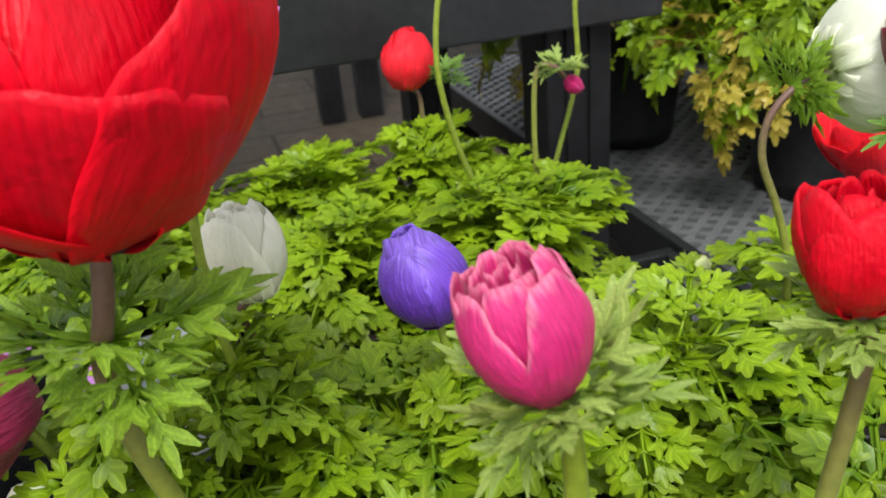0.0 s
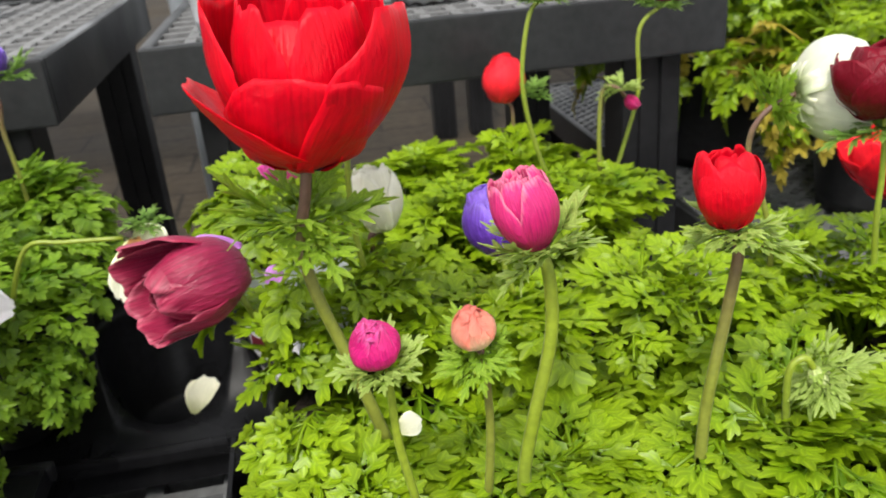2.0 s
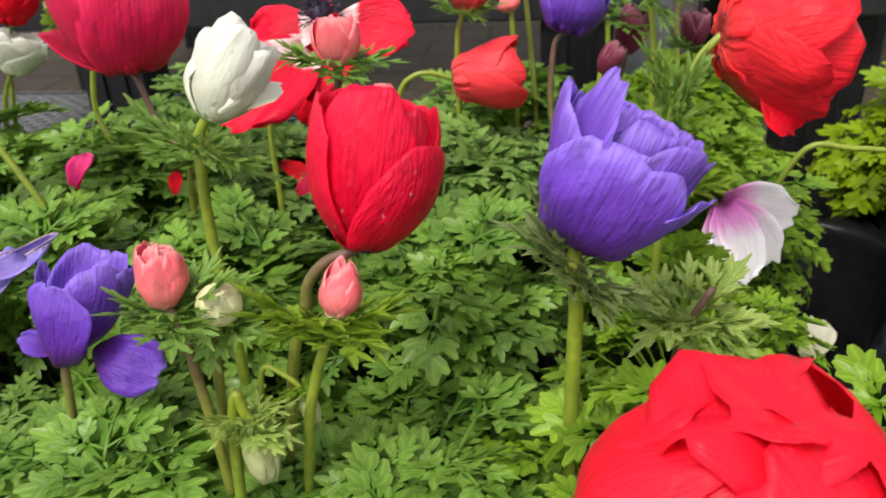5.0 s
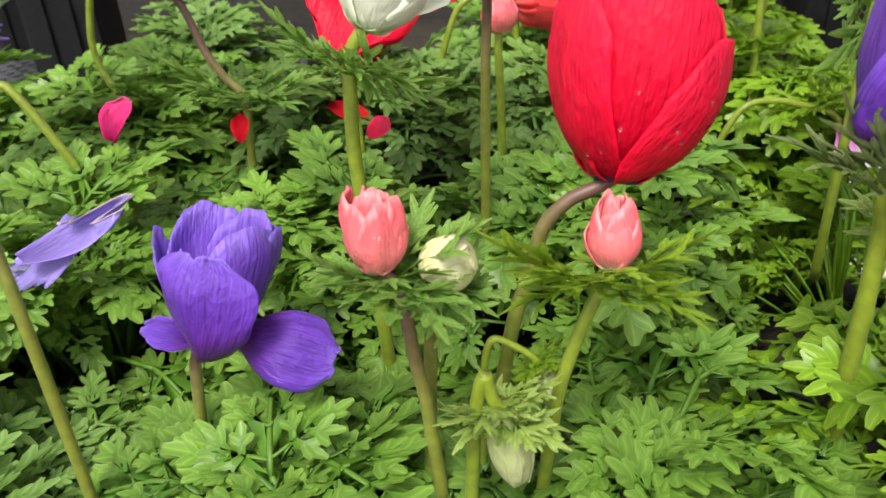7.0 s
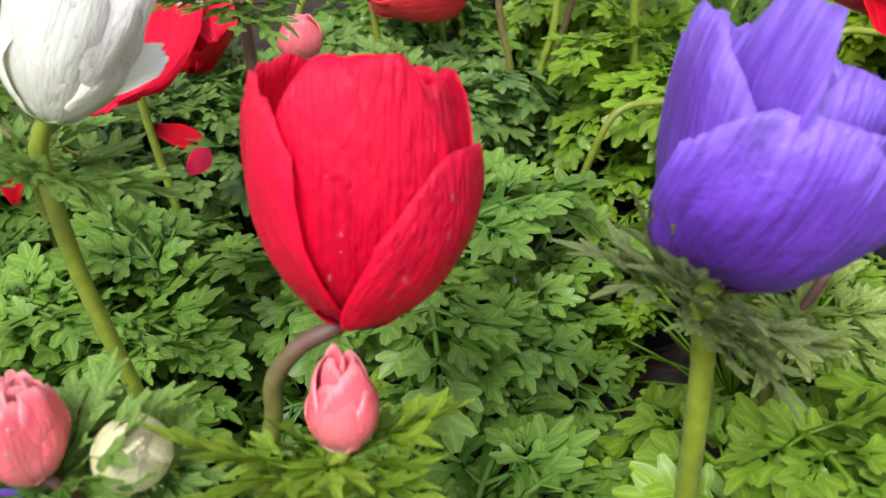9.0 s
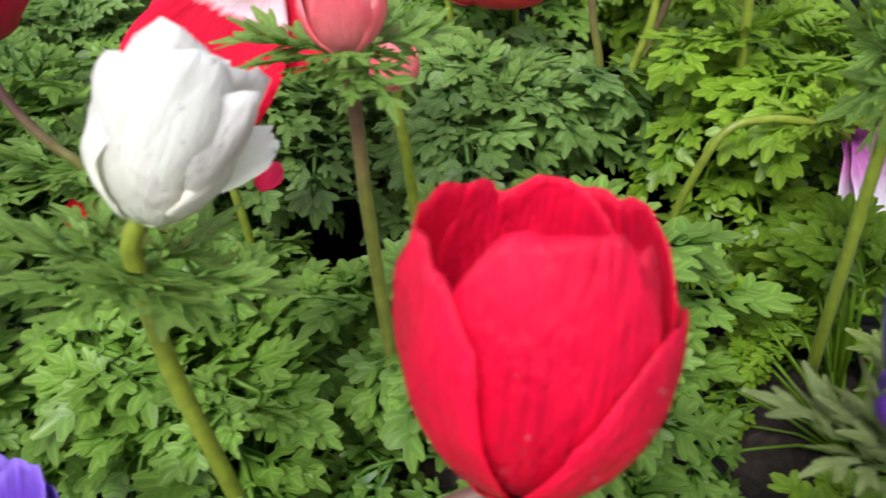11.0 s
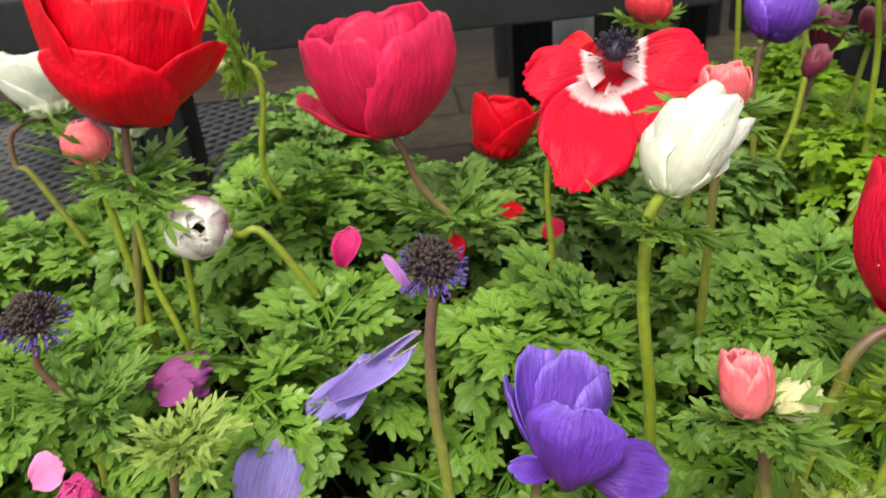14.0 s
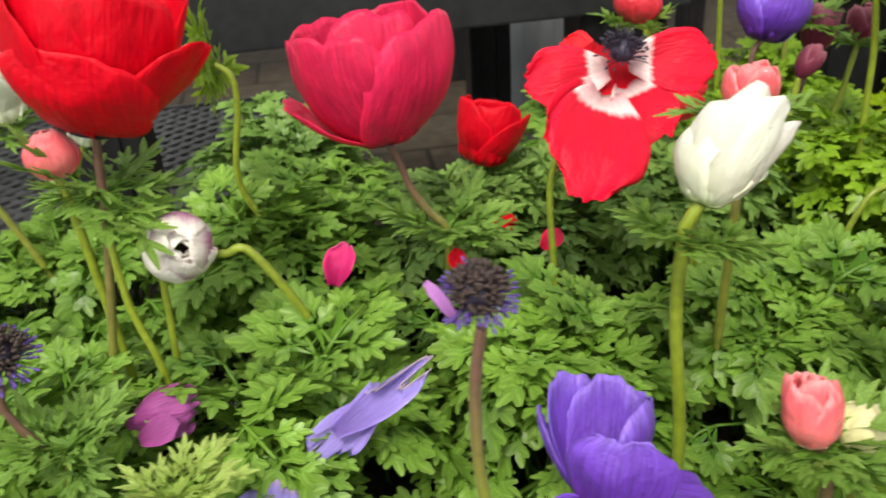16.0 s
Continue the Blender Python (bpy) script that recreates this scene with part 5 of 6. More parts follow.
loose_petal("hanging_petal", "scarlet", (0.3354, 0.7678, 0.6052), (0.3517, 0.7628, 0.5894), 0.0252, (0.1249, -0.9009, 0.4156), 0.12, 0.15, label="scarlet petal hanging from the crumpled anemone")
anemone("anemone_flower", "salmon_red", "tulip", (0.1837, 0.9593, 0.5551), (0.2312, 0.9665, 0.5590), 0.0235, [(0.1691, 0.9576, 0.5600), (0.1571, 0.9558, 0.5579), (0.1481, 0.9538, 0.5470)], label="salmon-red anemone nodding on a curved stem")
anemone("anemone_flower", "maroon", "slender", (0.2932, 0.9399, 0.5758), (0.3018, 0.9435, 0.6038), 0.0108, [(0.2910, 0.9390, 0.5622), (0.2812, 0.9374, 0.5302), (0.2737, 0.9364, 0.5079)], collar=((0.2879, 0.9419, 0.5971), 0.028, "green"), label="maroon anemone bud on a green stem")
anemone("anemone_flower", "maroon", "slender", (0.2780, 0.9251, 0.5679), (0.2898, 0.9267, 0.5846), 0.0068, [(0.2770, 0.9244, 0.5579), (0.2735, 0.9231, 0.5367), (0.2663, 0.9222, 0.5151)], label="small dark maroon anemone bud")
anemone("anemone_flower", "maroon", "slender", (0.3358, 0.9576, 0.5734), (0.3376, 0.9613, 0.5967), 0.0086, [(0.3341, 0.9572, 0.5663), (0.3281, 0.9555, 0.5370), (0.3207, 0.9548, 0.5183)], collar=((0.3370, 0.9574, 0.5726), 0.024, "green"), label="maroon anemone bud on a green stem")
anemone("anemone_flower", "violet", "cabbage", (0.2590, 0.6665, 0.5835), (0.2800, 0.6755, 0.6240), 0.0246, [(0.2582, 0.6660, 0.5753), (0.2598, 0.6655, 0.5613), (0.2592, 0.6634, 0.5322)], collar=((0.2586, 0.6657, 0.5737), 0.034, "purple"),
    petals=[(5, 1.04, 0.82, 92, -8, 1.1), (-72, 1.0, 0.98, 90, -6, 0.75), (-38, 0.92, 1.2, 86, -14, 0.42), (82, 1.16, 0.72, 90, 24, 0.6), (48, 0.94, 0.95, 88, -8, 0.85), (125, 0.9, 1.0, 88, -8, 0.9), (180, 0.9, 1.0, 88, -8, 0.9), (-130, 0.9, 1.0, 88, -8, 0.9), (18, 0.72, 1.0, 86, -18, 0.7), (95, 0.66, 0.98, 86, -16, 0.65), (-100, 0.66, 0.98, 86, -16, 0.65)], label="large violet cup-shaped anemone", brown=False, thick=0.0024)
anemone("anemone_flower", "carmine", "tulip", (0.1880, 0.6702, 0.5795), (0.1955, 0.6835, 0.6270), 0.0228, [(0.1829, 0.6689, 0.5784), (0.1746, 0.6684, 0.5746), (0.1679, 0.6675, 0.5668), (0.1658, 0.6665, 0.5564), (0.1599, 0.6646, 0.5387)],
    petals=[(-62, 1.0, 1.0, 90, -18, 0.66), (68, 1.03, 0.78, 92, -10, 0.95), (2, 0.9, 1.1, 88, -22, 0.86), (122, 0.95, 1.0, 88, -16, 0.9), (-118, 0.93, 1.04, 88, -18, 0.9), (180, 0.9, 1.0, 88, -18, 0.95), (50, 0.82, 1.0, 86, -20, 0.6)], label="scarlet tulip-shaped anemone wet with drops", drops=22, brown=True, thick=0.0019)
anemone("anemone_flower", "white", "ruffle", (0.1195, 0.7172, 0.6100), (0.1360, 0.7278, 0.6390), 0.0136, [(0.1157, 0.7169, 0.6047), (0.1141, 0.7164, 0.5972), (0.1132, 0.7143, 0.5676), (0.1166, 0.7109, 0.5268)], collar=((0.1141, 0.7164, 0.5968), 0.036, "green"),
    petals=[(-24, 1.0, 0.92, 88, -22, 1.1), (48, 1.1, 0.96, 86, -6, 0.95), (-84, 1.0, 0.8, 92, -34, 1.0), (112, 0.98, 0.85, 92, -30, 1.0), (180, 0.92, 0.85, 92, -36, 1.0), (-135, 0.92, 0.85, 92, -38, 1.0), (4, 0.95, 1.14, 85, -26, 0.9), (28, 1.0, 1.08, 85, -14, 0.95), (84, 1.02, 1.08, 85, -8, 0.85), (-58, 0.86, 1.02, 90, -44, 0.9), (150, 0.7, 0.98, 88, -40, 0.7)],
    more=[("white", (0.1277, 0.7192, 0.6130), (0.1467, 0.7296, 0.6183), 0.0110, (0.0257, -0.7605, 0.6489), 0.12, 0.30)], label="white anemone wet with drops above a leafy collar", drops=18, brown=False, thick=0.0021)
anemone("anemone_flower", "crimson", "bowl", (0.0262, 0.8380, 0.5945), (0.0215, 0.8500, 0.6500), 0.0355, [(0.0304, 0.8369, 0.5872), (0.0358, 0.8352, 0.5708), (0.0434, 0.8335, 0.5582), (0.0507, 0.8321, 0.5483), (0.0495, 0.8302, 0.5215)], collar=((0.0508, 0.8321, 0.5493), 0.044, "green"),
    petals=[(-40, 1.0, 0.92, 95, -10, 0.92), (44, 1.04, 0.95, 95, -14, 0.95), (-88, 1.2, 0.5, 97, 24, 0.6), (98, 0.98, 0.92, 92, -10, 0.9), (150, 0.92, 1.02, 92, -10, 0.85), (-150, 0.92, 1.02, 92, -10, 0.85), (2, 0.88, 1.04, 90, -16, 0.7), (-105, 0.9, 0.97, 92, -10, 0.85)], label="crimson-pink anemone with broad veined petals", brown=True)
spread_anemone("anemone_flower", (0.1230, 0.8325, 0.5977), [
    ("scarlet_ring", (0.1408, 0.8426, 0.6181), (0.1809, 0.8367, 0.6143), 0.0300, (-0.0798, -0.8655, 0.4945), 0.10, 0.15),
    ("scarlet_ring", (0.1310, 0.8419, 0.6153), (0.0923, 0.8438, 0.6124), 0.0279, (-0.0798, -0.8655, 0.4945), 0.10, 0.15),
    ("scarlet_ring", (0.1277, 0.8348, 0.6084), (0.1021, 0.7811, 0.5852), 0.0442, (-0.0798, -0.8655, 0.4945), 0.15, 0.20),
    ("scarlet_ring", (0.1392, 0.8413, 0.6076), (0.1419, 0.8056, 0.5939), 0.0295, (-0.0798, -0.8655, 0.4945), 0.10, 0.20),
    ("scarlet", (0.1368, 0.8575, 0.6207), (0.1268, 0.8205, 0.5857), 0.0330, (-0.0798, -0.8655, 0.4945), 0.05, 0.10),
    ("scarlet", (0.1336, 0.8585, 0.6217), (0.1126, 0.8275, 0.5937), 0.0300, (-0.0798, -0.8655, 0.4945), 0.05, 0.10),
    ("coral_red", (0.1324, 0.8627, 0.6116), (0.1191, 0.8794, 0.6184), 0.0188, (-0.0798, -0.8655, 0.4945), 0.10, 0.20),
    ("scarlet_ring", (0.1301, 0.8438, 0.6064), (0.0966, 0.8111, 0.5963), 0.0295, (-0.0798, -0.8655, 0.4945), 0.10, 0.20)],
    [(0.1161, 0.8328, 0.5922), (0.1016, 0.8325, 0.5705), (0.1021, 0.8286, 0.5209)], centre=((0.1346, 0.8353, 0.6245), 0.0113, (-0.0798, -0.8655, 0.4945)), label="wide open scarlet anemone with white ring and black centre")
anemone("anemone_flower", "coral", "strips", (0.1592, 0.7655, 0.6165), (0.1603, 0.7690, 0.6370), 0.0099, [(0.1592, 0.7650, 0.6087), (0.1582, 0.7640, 0.5872), (0.1576, 0.7630, 0.5705)], collar=((0.1592, 0.7655, 0.6171), 0.032, "green"), label="coral anemone bud with green base in a leafy collar", brown=True)
anemone("anemone_flower", "coral", "bud", (0.1661, 0.8147, 0.5786), (0.1669, 0.8171, 0.5937), 0.0079, [(0.1658, 0.8142, 0.5711), (0.1664, 0.8133, 0.5549)], label="coral anemone bud among green leaves")
anemone("anemone_flower", "scarlet", "tulip", (0.0884, 0.9428, 0.5302), (0.1008, 0.9484, 0.5670), 0.0216, [(0.0802, 0.9433, 0.5264), (0.0707, 0.9437, 0.5197), (0.0655, 0.9428, 0.5016)], label="scarlet anemone nodding on a pale curved stem")
anemone("anemone_flower", "coral", "ruffle", (0.1245, 0.6466, 0.5685), (0.1248, 0.6525, 0.5890), 0.0081, [(0.1295, 0.6459, 0.5625), (0.1323, 0.6441, 0.5415), (0.1345, 0.6428, 0.5279)], collar=((0.1269, 0.6464, 0.5663), 0.032, "green"), label="coral double anemone bud above its collar", drops=8, brown=True)
anemone("anemone_flower", "coral", "pointed", (0.1836, 0.6472, 0.5660), (0.1846, 0.6560, 0.5828), 0.0069, [(0.1777, 0.6456, 0.5548), (0.1728, 0.6446, 0.5395), (0.1698, 0.6436, 0.5262)], collar=((0.1805, 0.6462, 0.5632), 0.036, "bright"), label="pointed coral anemone bud in a yellow-green collar")
anemone("anemone_flower", "cream", "round", (0.1398, 0.6533, 0.5620), (0.1450, 0.6465, 0.5762), 0.0074, [(0.1376, 0.6529, 0.5558), (0.1364, 0.6520, 0.5448)], collar=((0.1397, 0.6532, 0.5611), 0.020, "green"), label="cream anemone bud in a dark feathery collar")
anemone("anemone_flower", "violet", "cabbage", (0.0705, 0.6700, 0.5350), (0.0760, 0.6840, 0.5660), 0.0190, [(0.0643, 0.6708, 0.5269), (0.0625, 0.6699, 0.5157)],
    petals=[(-96, 0.95, 0.85, 90, 6, 0.36), (150, 0.8, 1.08, 88, -6, 0.8), (-150, 0.85, 1.1, 88, -4, 0.8), (70, 0.8, 0.98, 88, -22, 0.9), (110, 0.85, 0.95, 88, -12, 0.9)],
    more=[("violet", (0.0700, 0.6560, 0.5355), (0.0748, 0.6580, 0.5680), 0.0330, (-0.35, -0.85, 0.35), 0.12, -0.35), ("violet", (0.0690, 0.6650, 0.5365), (0.0534, 0.6640, 0.5425), 0.0095, (-0.0380, -0.8431, 0.5364), 0.20, 0.30), ("violet", (0.0800, 0.6660, 0.5370), (0.1080, 0.6595, 0.5310), 0.0230, (0.1, -0.72, 0.66), 0.22, -0.3)], label="ragged violet anemone drooping into the leaves", brown=True)
# plants further along
spread_anemone("seed_head", (0.0329, 0.6521, 0.6213), [
    ("lilac", (0.0278, 0.6530, 0.6228), (0.0211, 0.6558, 0.6341), 0.0030, (0.0266, -0.8193, 0.5728), 0.25, 0.20)],
    [(0.0329, 0.6520, 0.6199), (0.0308, 0.6508, 0.6064), (0.0300, 0.6491, 0.5885), (0.0305, 0.6480, 0.5754), (0.0314, 0.6469, 0.5631)], centre=((0.0334, 0.6569, 0.6281), 0.0100, (0.0266, -0.8193, 0.5728)), label="spent anemone with black stamens and one lilac petal")
loose_petal("fallen_petal", "lilac_blue", (-0.0100, 0.7250, 0.5290), (0.0290, 0.7386, 0.5465), 0.0150, (0.0266, -0.8193, 0.5728), -0.2, 0.5, label="torn lilac petal fallen onto the leaves", torn=1.3)
loose_petal("fallen_petal", "lilac_blue", (-0.0443, 0.6913, 0.4913), (-0.0324, 0.7127, 0.5213), 0.0314, (0.0266, -0.8193, 0.5728), 0.35, -0.5, label="large lilac petal fallen onto the leaves")
loose_petal("fallen_petal", "lilac_blue", (0.0080, 0.7340, 0.5345), (-0.0230, 0.7250, 0.5150), 0.0185, (-0.0798, -0.8655, 0.4945), 0.12, 0.15, label="torn lilac petal fallen onto the leaves", torn=1.5)
loose_petal("fallen_petal", "plum", (-0.0929, 0.7551, 0.5250), (-0.0637, 0.7564, 0.5320), 0.0223, (-0.0798, -0.8655, 0.4945), 0.35, -0.9, label="folded plum petal fallen onto the leaves", torn=0.6)
loose_petal("fallen_petal", "plum", (-0.0856, 0.7467, 0.5217), (-0.0704, 0.7487, 0.5276), 0.0116, (-0.0798, -0.8655, 0.4945), 0.12, 0.15, label="plum petal fallen onto the leaves")
loose_petal("fallen_petal", "rose", (-0.0050, 0.8103, 0.5399), (0.0029, 0.8188, 0.5561), 0.0135, (-0.0798, -0.8655, 0.4945), 0.20, 0.70, label="pink petal fallen among the leaves")
loose_petal("fallen_petal", "scarlet", (0.0774, 0.9025, 0.5186), (0.1001, 0.8958, 0.5104), 0.0114, (-0.0798, -0.8655, 0.4945), 0.12, 0.15, label="scarlet petal fallen among the leaves")
loose_petal("fallen_petal", "scarlet", (0.0519, 0.8088, 0.5374), (0.0514, 0.8151, 0.5483), 0.0081, (-0.0798, -0.8655, 0.4945), 0.12, 0.15, label="scarlet petal fallen among the leaves")
loose_petal("fallen_petal", "crimson", (0.1028, 0.8539, 0.5184), (0.1140, 0.8570, 0.5256), 0.0110, (-0.0798, -0.8655, 0.4945), 0.12, 0.15, label="crimson petal fallen among the leaves")
anemone("anemone_flower", "scarlet", "cup", (-0.0850, 0.8039, 0.6270), (-0.0712, 0.8117, 0.6830), 0.0345, [(-0.0870, 0.8033, 0.6174), (-0.0906, 0.8015, 0.5898), (-0.0991, 0.7990, 0.5464), (-0.1060, 0.7971, 0.5137)], collar=((-0.0887, 0.8023, 0.6026), 0.046, "green"),
    petals=[(-4, 1.0, 0.6, 95, 2, 1.0), (-66, 1.02, 1.0, 92, -4, 0.85), (74, 1.16, 0.7, 94, 22, 0.62), (32, 0.9, 0.98, 90, -6, 0.78), (-34, 0.9, 1.03, 90, -6, 0.75), (130, 0.92, 1.0, 88, 2, 0.85), (180, 0.92, 1.0, 88, 2, 0.85), (-130, 0.92, 1.0, 88, 2, 0.85)], label="large scarlet anemone on a straight stem", brown=True)
anemone("anemone_flower", "coral", "bud", (-0.1042, 0.8041, 0.6102), (-0.1046, 0.8076, 0.6294), 0.0101, [(-0.1027, 0.8033, 0.6014), (-0.1013, 0.8020, 0.5857)], label="coral-pink anemone bud beside a red flower")
anemone("anemone_flower", "pale_green", "bud", (-0.0580, 0.9295, 0.6142), (-0.0725, 0.9309, 0.6142), 0.0090, [(-0.0533, 0.9289, 0.6113), (-0.0460, 0.9277, 0.6047), (-0.0458, 0.9264, 0.5869), (-0.0525, 0.9239, 0.5467), (-0.0393, 0.9201, 0.5128)], collar=((-0.0532, 0.9291, 0.6147), 0.040, "bright"), label="nodding pale green anemone bud on a thick hooked stem")
anemone("anemone_flower", "striped", "rosette", (-0.0668, 0.8031, 0.5742), (-0.0590, 0.7790, 0.5868), 0.0142, [(-0.0596, 0.8022, 0.5708), (-0.0476, 0.8010, 0.5690), (-0.0355, 0.7997, 0.5670)], label="white anemone bud striped with plum", brown=False, heart="plum_heart")
spread_anemone("stem", (-0.0766, 0.8081, 0.5612), [
    ],
    [(-0.0779, 0.8065, 0.5378), (-0.0797, 0.8045, 0.5100)], label="bare green anemone stem without petals")
spread_anemone("stem", (-0.0888, 0.7929, 0.5887), [
    ],
    [(-0.0879, 0.7904, 0.5562), (-0.0822, 0.7878, 0.5296)], label="bare green anemone stem without petals")
anemone("anemone_flower", "white", "bowl", (-0.1605, 0.9170, 0.5955), (-0.1635, 0.9241, 0.6324), 0.0242, [(-0.1842, 0.9163, 0.5894), (-0.1883, 0.9147, 0.5696), (-0.1807, 0.9141, 0.5620)], collar=((-0.1655, 0.9169, 0.5950), 0.030, "green"), label="white anemone on a curved green stem")
spread_anemone("seed_head", (-0.1236, 0.7426, 0.5597), [
    ],
    [(-0.1254, 0.7418, 0.5503), (-0.1185, 0.7405, 0.5341), (-0.1097, 0.7400, 0.5267), (-0.1126, 0.7388, 0.5127)], collar=((-0.1087, 0.7403, 0.5301), 0.036, "green"), centre=((-0.1238, 0.7482, 0.5687), 0.0141, (0.0052, -0.8485, 0.5292)), label="spent dark red anemone with black stamens")
anemone("anemone_flower", "magenta", "round", (-0.0935, 0.6652, 0.5298), (-0.0884, 0.6701, 0.5547), 0.0096, [(-0.0937, 0.6645, 0.5213)], collar=((-0.0913, 0.6651, 0.5290), 0.030, "green"), label="magenta double anemone bud above leaves")
loose_petal("fallen_petal", "pink", (-0.1072, 0.6772, 0.5492), (-0.0967, 0.6800, 0.5535), 0.0140, (0.0052, -0.8485, 0.5292), 0.12, 0.15, label="pale pink petal over the leaves")
spread_anemone("stem", (-0.0605, 0.6848, 0.5478), [
    ],
    [(-0.0644, 0.6836, 0.5328), (-0.0678, 0.6811, 0.5028)], collar=((-0.0582, 0.6851, 0.5513), 0.028, "pale"), label="cut brownish anemone stem with a leafy collar")
spread_anemone("anemone_flower", (0.3414, 0.8603, 0.5091), [
    ("pink_white", (0.3423, 0.8579, 0.5110), (0.3356, 0.8252, 0.4769), 0.0213, (0.1145, -0.9064, 0.4066), 0.20, 0.30),
    ("pink_white", (0.3439, 0.8566, 0.5124), (0.3518, 0.8248, 0.4811), 0.0288, (0.1145, -0.9064, 0.4066), 0.20, 0.35),
    ("pink_white", (0.3447, 0.8587, 0.5121), (0.3661, 0.8316, 0.4874), 0.0309, (0.1145, -0.9064, 0.4066), 0.20, 0.35),
    ("pink_white", (0.3441, 0.8617, 0.5114), (0.3807, 0.8500, 0.5095), 0.0288, (0.1145, -0.9064, 0.4066), 0.20, 0.35),
    ("pink_white", (0.3433, 0.8652, 0.5097), (0.3650, 0.8458, 0.4948), 0.0343, (0.1145, -0.9064, 0.4066), 0.10, 0.30)],
    [(0.3363, 0.8600, 0.5160), (0.3227, 0.8587, 0.5213), (0.3042, 0.8566, 0.5261), (0.2872, 0.8543, 0.5228)], collar=((0.3295, 0.8596, 0.5220), 0.030, "bright"), label="nodding white anemone flushed purple-pink at its base")
spread_anemone("stem", (0.3132, 0.7134, 0.5420), [
    ],
    [(0.3036, 0.7109, 0.5231), (0.3006, 0.7094, 0.5075)], collar=((0.3055, 0.7094, 0.5300), 0.044, "pale"), label="cut anemone stem rising from a pale feathery collar")
anemone("anemone_flower", "warm_red", "cup", (0.2950, 0.5800, 0.5300), (0.2975, 0.5830, 0.5900), 0.0370, [(0.3005, 0.5831, 0.5196)],
    petals=[(-34, 1.0, 0.92, 93, -56, 1.15), (50, 1.0, 0.98, 92, -46, 1.0), (-100, 1.02, 0.88, 93, -50, 0.95), (108, 1.04, 0.98, 91, -36, 0.9), (165, 0.96, 0.95, 90, -52, 0.9), (-150, 0.96, 0.92, 90, -52, 0.9), (6, 0.92, 1.0, 92, -66, 0.95), (85, 0.86, 1.0, 92, -62, 0.9), (-75, 0.88, 0.98, 92, -66, 0.9), (180, 0.8, 1.0, 90, -66, 0.9)], label="large coral-red anemone near the path")
anemone("anemone_flower", "pale_green", "bud", (0.1546, 0.6328, 0.5328), (0.1582, 0.6285, 0.5120), 0.0060, [(0.1520, 0.6332, 0.5369), (0.1508, 0.6336, 0.5407), (0.1500, 0.6340, 0.5444), (0.1483, 0.6335, 0.5385), (0.1468, 0.6325, 0.5254)], collar=((0.1531, 0.6330, 0.5349), 0.024, "pale"), label="nodding pale green anemone bud with hanging bracts", brown=False)
anemone("anemone_flower", "pale_green", "bud", (0.1663, 0.6514, 0.5323), (0.1700, 0.6488, 0.5202), 0.0032, [(0.1636, 0.6518, 0.5360), (0.1580, 0.6524, 0.5398), (0.1532, 0.6527, 0.5415), (0.1510, 0.6523, 0.5356), (0.1503, 0.6515, 0.5252)], collar=((0.1650, 0.6516, 0.5342), 0.012, "bright"), label="nodding pale green anemone bud among leaves", brown=False)
anemone("anemone_flower", "white", "bowl", (-0.1437, 0.9762, 0.5587), (-0.1306, 0.9828, 0.5857), 0.0196, [(-0.1519, 0.9739, 0.5425)], label="white anemone far behind the others")
anemone("anemone_flower", "scarlet", "cup", (-0.1443, 0.9925, 0.5899), (-0.1396, 0.9975, 0.6149), 0.0186, [(-0.1508, 0.9902, 0.5719)], label="scarlet anemone far behind the others")


# ---- pots on the benches and shrubs behind ----
def bench_pot(x, y, z, r, h, material, label, wavy=False):
    """A tapered pot with a rolled rim; wavy: a foot cut into scallops."""
    prof = [(r * 0.74, 0.004), (r * 0.76, 0.0), (r * 0.80, h * 0.12), (r * 0.965, h * 0.9), (r * 1.0, h * 0.905), (r * 1.0, h), (r * 0.94, h), (r * 0.92, h * 0.9), (r * 0.72, 0.01)]
    v, f = revolve(prof, 48, (lambda a, j: (0, 0.004 * abs(math.sin(7 * a)) if j in (0, 1) else 0)) if wavy else None)
    f.append(tuple(range(len(v) - 48, len(v))))
    ob = tagged(new("bench_pot", to_mesh("bench_pot", v, f, material)), label, "pot", "pots on the benches")
    ob.location = (x, y, z)
    v, f = revolve([(r * 0.97, h * 0.9), (r * 1.03, h * 0.9), (r * 1.04, h * 0.99), (r * 1.01, h * 1.005), (r * 0.955, h * 1.0)], 48)
    part("rim", to_mesh("rim", v, f, material), ob)
    return ob


bench_pot(0.518, 1.268, 0.606, 0.054, 0.115, GREY_POT, "empty light grey plastic pot with a scalloped foot", True)
bench_pot(0.730, 1.335, 0.606, 0.054, 0.115, GREY_POT, "empty light grey plastic pot with a scalloped foot", True)
bench_pot(0.915, 1.40, 0.606, 0.054, 0.115, GREY_POT, "empty light grey plastic pot with a scalloped foot", True)
bench_pot(-0.035, 1.395, 0.606, 0.105, 0.19, BLACK_POT, "large black plastic nursery pot on the bench")
bench_pot(-0.225, 1.60, 0.606, 0.075, 0.15, BLACK_POT, "black plastic nursery pot on the bench")
bench_pot(0.075, 1.57, 0.606, 0.075, 0.15, BLACK_POT, "black plastic nursery pot on the bench")
bench_pot(-0.265, 1.37, 0.606, 0.075, 0.15, BLACK_POT, "black plastic nursery pot on the bench")
bench_pot(-0.47, 1.45, 0.606, 0.075, 0.15, BLACK_POT, "black plastic nursery pot on the bench")


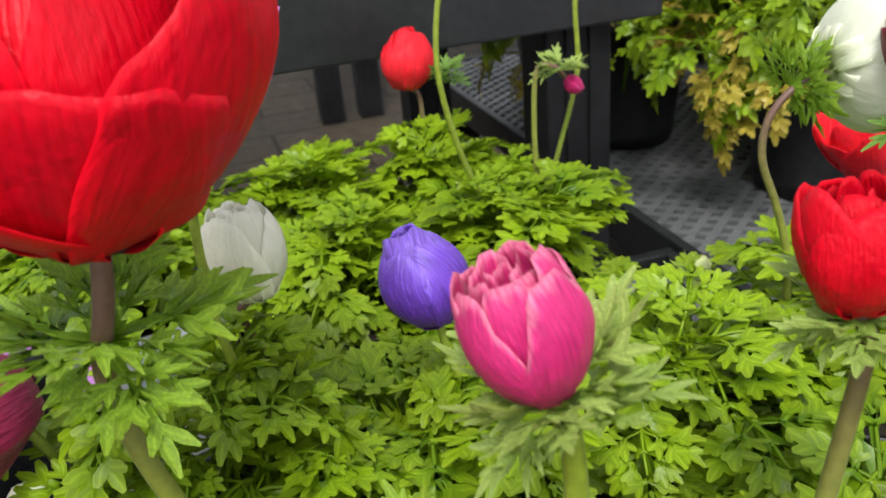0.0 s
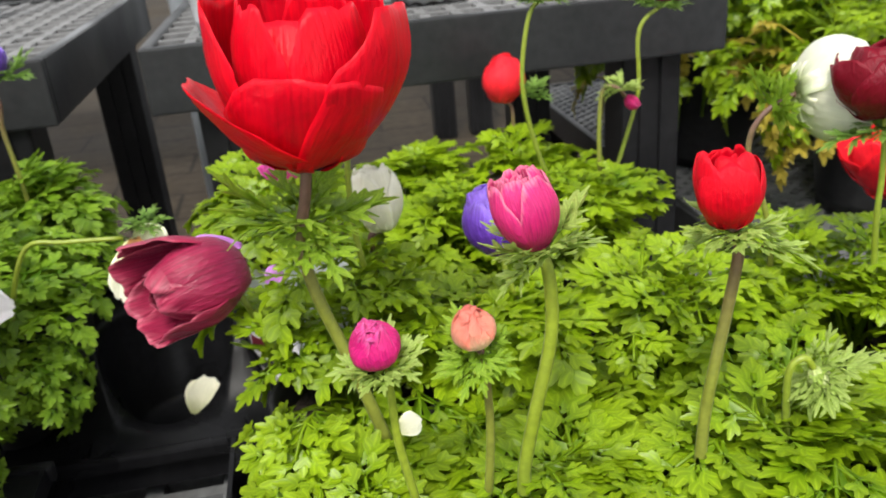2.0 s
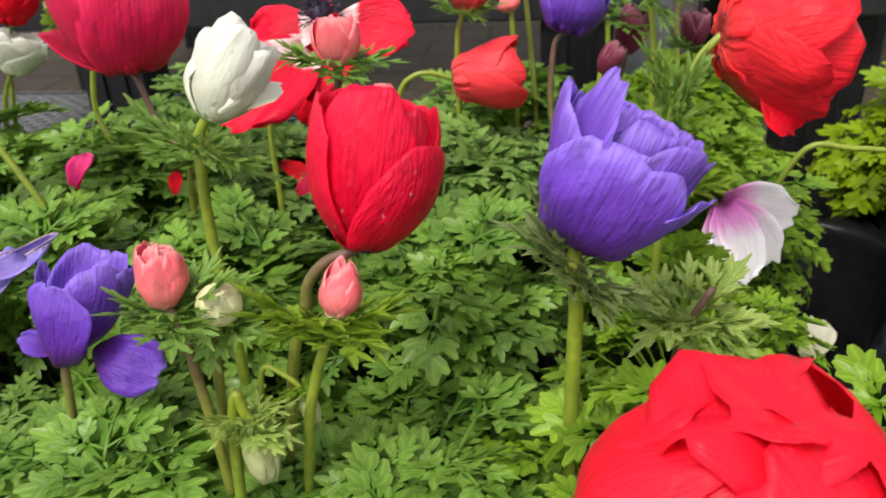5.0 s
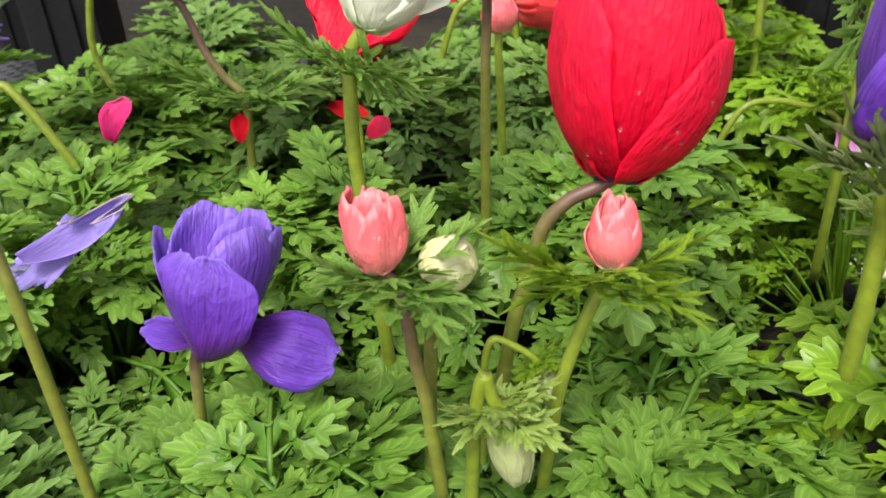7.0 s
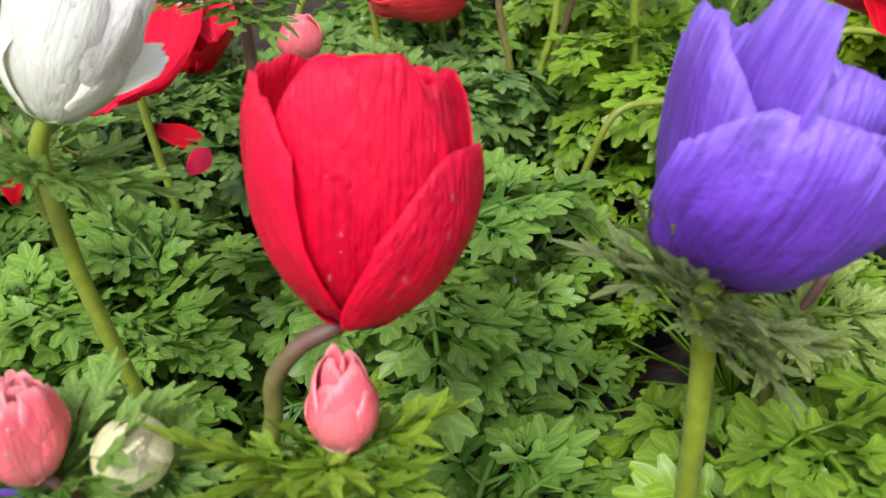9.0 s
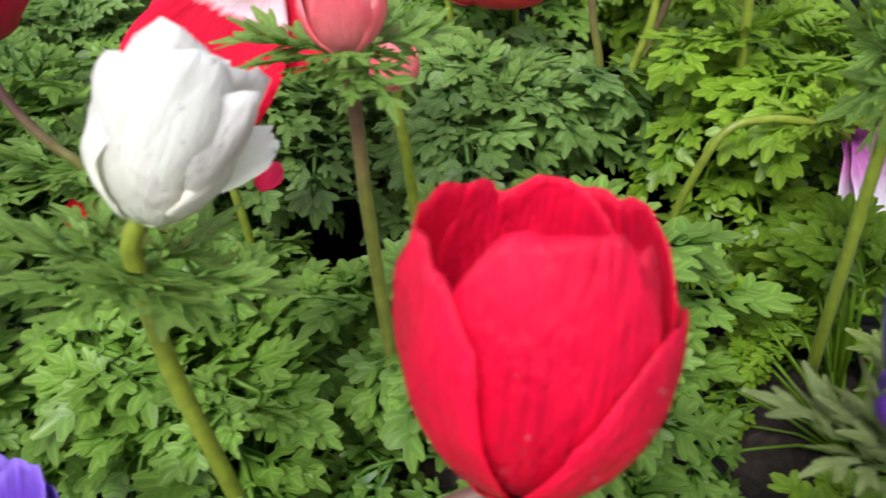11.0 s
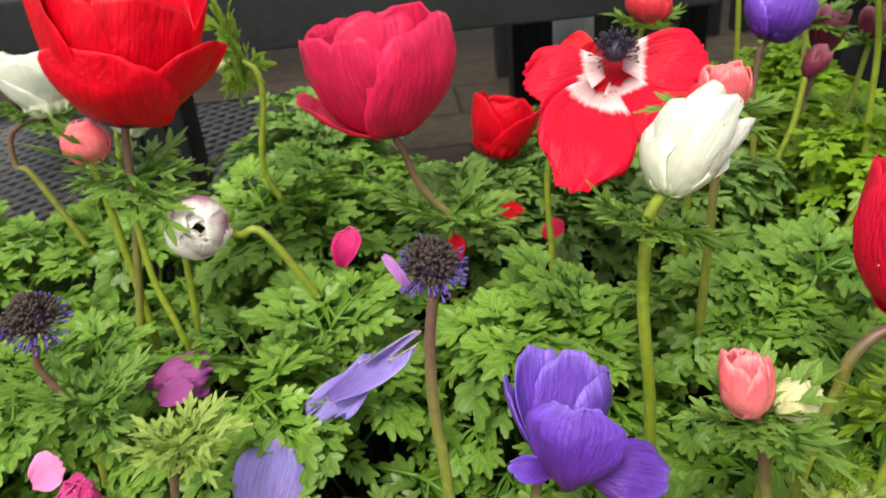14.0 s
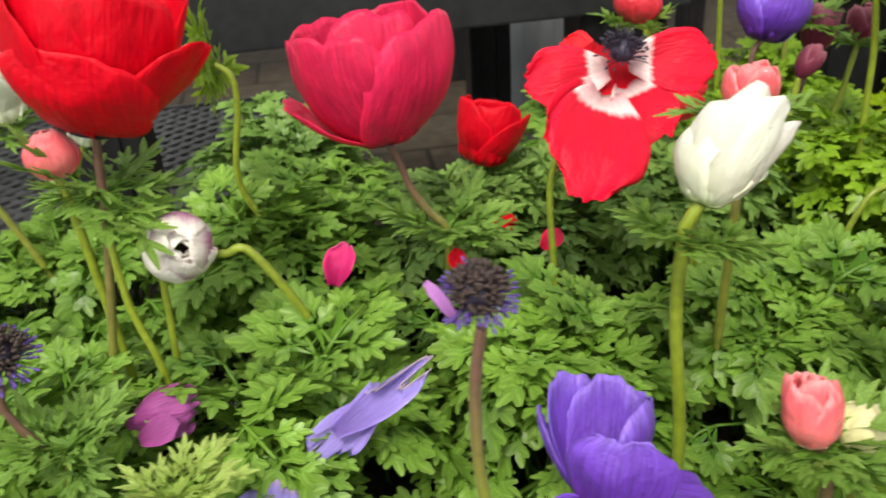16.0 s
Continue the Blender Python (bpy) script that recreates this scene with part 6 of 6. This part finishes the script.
def shrub(x, y, z, r, h, tone, count, seed):
    """A potted bushy plant of many cut leaves on thin stalks."""
    rng = random.Random(seed)
    plant = tagged(new("potted_shrub"), "yellow-green leafy plant in a black pot", "plant", "plants on the low bench")
    plant.location = (x, y, z)
    for k in range(count):
        a, e = rng.uniform(0, 6.283), rng.uniform(0.0, 1.45)
        d = Vector((math.cos(a) * math.cos(e) * r, math.sin(a) * math.cos(e) * r, math.sin(e) * h)) * (rng.uniform(0.02, 1.0) ** 0.6)
        ob = part("leaf", YELLOW_LEAF if rng.random() < 0.2 else rng.choice(LEAVES[tone]), plant)
        s = rng.uniform(1.0, 1.5)
        ob.matrix_local = Matrix.Translation(d - Vector((0, 0, 0.06 * s))) @ Matrix.Rotation(a - math.pi / 2 + rng.uniform(-0.5, 0.5), 4, "Z") @ Matrix.Rotation(rng.uniform(-0.5, 0.3), 4, "X") @ Matrix.Scale(s, 4)
    return plant


for x, y, r, h, seed in ((1.17, 1.50, 0.13, 0.17, 1), (1.27, 1.24, 0.12, 0.14, 2), (1.42, 1.52, 0.15, 0.2, 3), (1.52, 1.24, 0.14, 0.18, 4), (1.22, 1.80, 0.15, 0.24, 5), (1.50, 1.84, 0.16, 0.26, 6), (1.76, 1.55, 0.16, 0.24, 7)):
    bench_pot(x, y, 0.31, 0.085, 0.17, BLACK_POT, "black plastic nursery pot on the low bench")
    shrub(x, y, 0.47, r, h, "fresh" if seed % 3 else "green", 110, 900 + seed)

# the printed label round the grey pot
lab = tagged(new("pot_label"), "white printed label wrapped round the grey pot", "label")
lab.location = (COLS[1] - 0.004, ROWS["back"][0], 0.343)


def wrap(name, a0, a1, z0, z1, lift, material):
    verts, faces = [], []
    n = 14
    for j, zz in enumerate((z0, z1)):
        rr = 0.0405 + 0.0118 * ((zz + 0.021) / 1.43) / 0.092 + lift
        for i in range(n + 1):
            a = radians(a0 + (a1 - a0) * i / n)
            verts.append((rr * math.cos(a), rr * math.sin(a), zz))
    for i in range(n):
        faces.append((i, i + 1, n + 2 + i, n + 1 + i))
    return part(name, to_mesh(name, verts, faces, material), lab)


wrap("label_paper", 196, 262, 0.012, 0.078, 0.0006, LABEL_WHITE)
wrap("print_bar", 205, 235, 0.052, 0.066, 0.0009, LABEL_RED)
for k in range(4):
    wrap("print_bar", 238, 256, 0.05 + 0.006 * k, 0.053 + 0.006 * k, 0.0009, LABEL_DARK)
wrap("print_bar", 198, 260, 0.036, 0.046, 0.0009, LABEL_DARK)
for k in range(9):
    wrap("print_bar", 228 + 3 * k, 229.6 + 3 * k, 0.016, 0.03, 0.0009, LABEL_DARK)
wrap("label_band", 262.4, 345, 0.004, 0.042, 0.0005, LABEL_DARK)
for k in range(2):
    wrap("print_bar", 282, 306, 0.014 + 0.012 * k, 0.02 + 0.012 * k, 0.0009, LABEL_WHITE)

# an ivory petal lying in the empty hole
loose_petal("fallen_petal", "ivory", (0.446, 0.982, 0.326), (0.458, 1.006, 0.348), 0.031, (0, -0.7, 0.7), 0.1, 0.2, label="ivory petal fallen into the empty pot hole")
loose_petal("fallen_petal", "violet", (0.475, 0.80, 0.316), (0.505, 0.795, 0.32), 0.02, (0, -0.3, 1), 0.1, 0.2, label="violet petal fallen on the low bench")
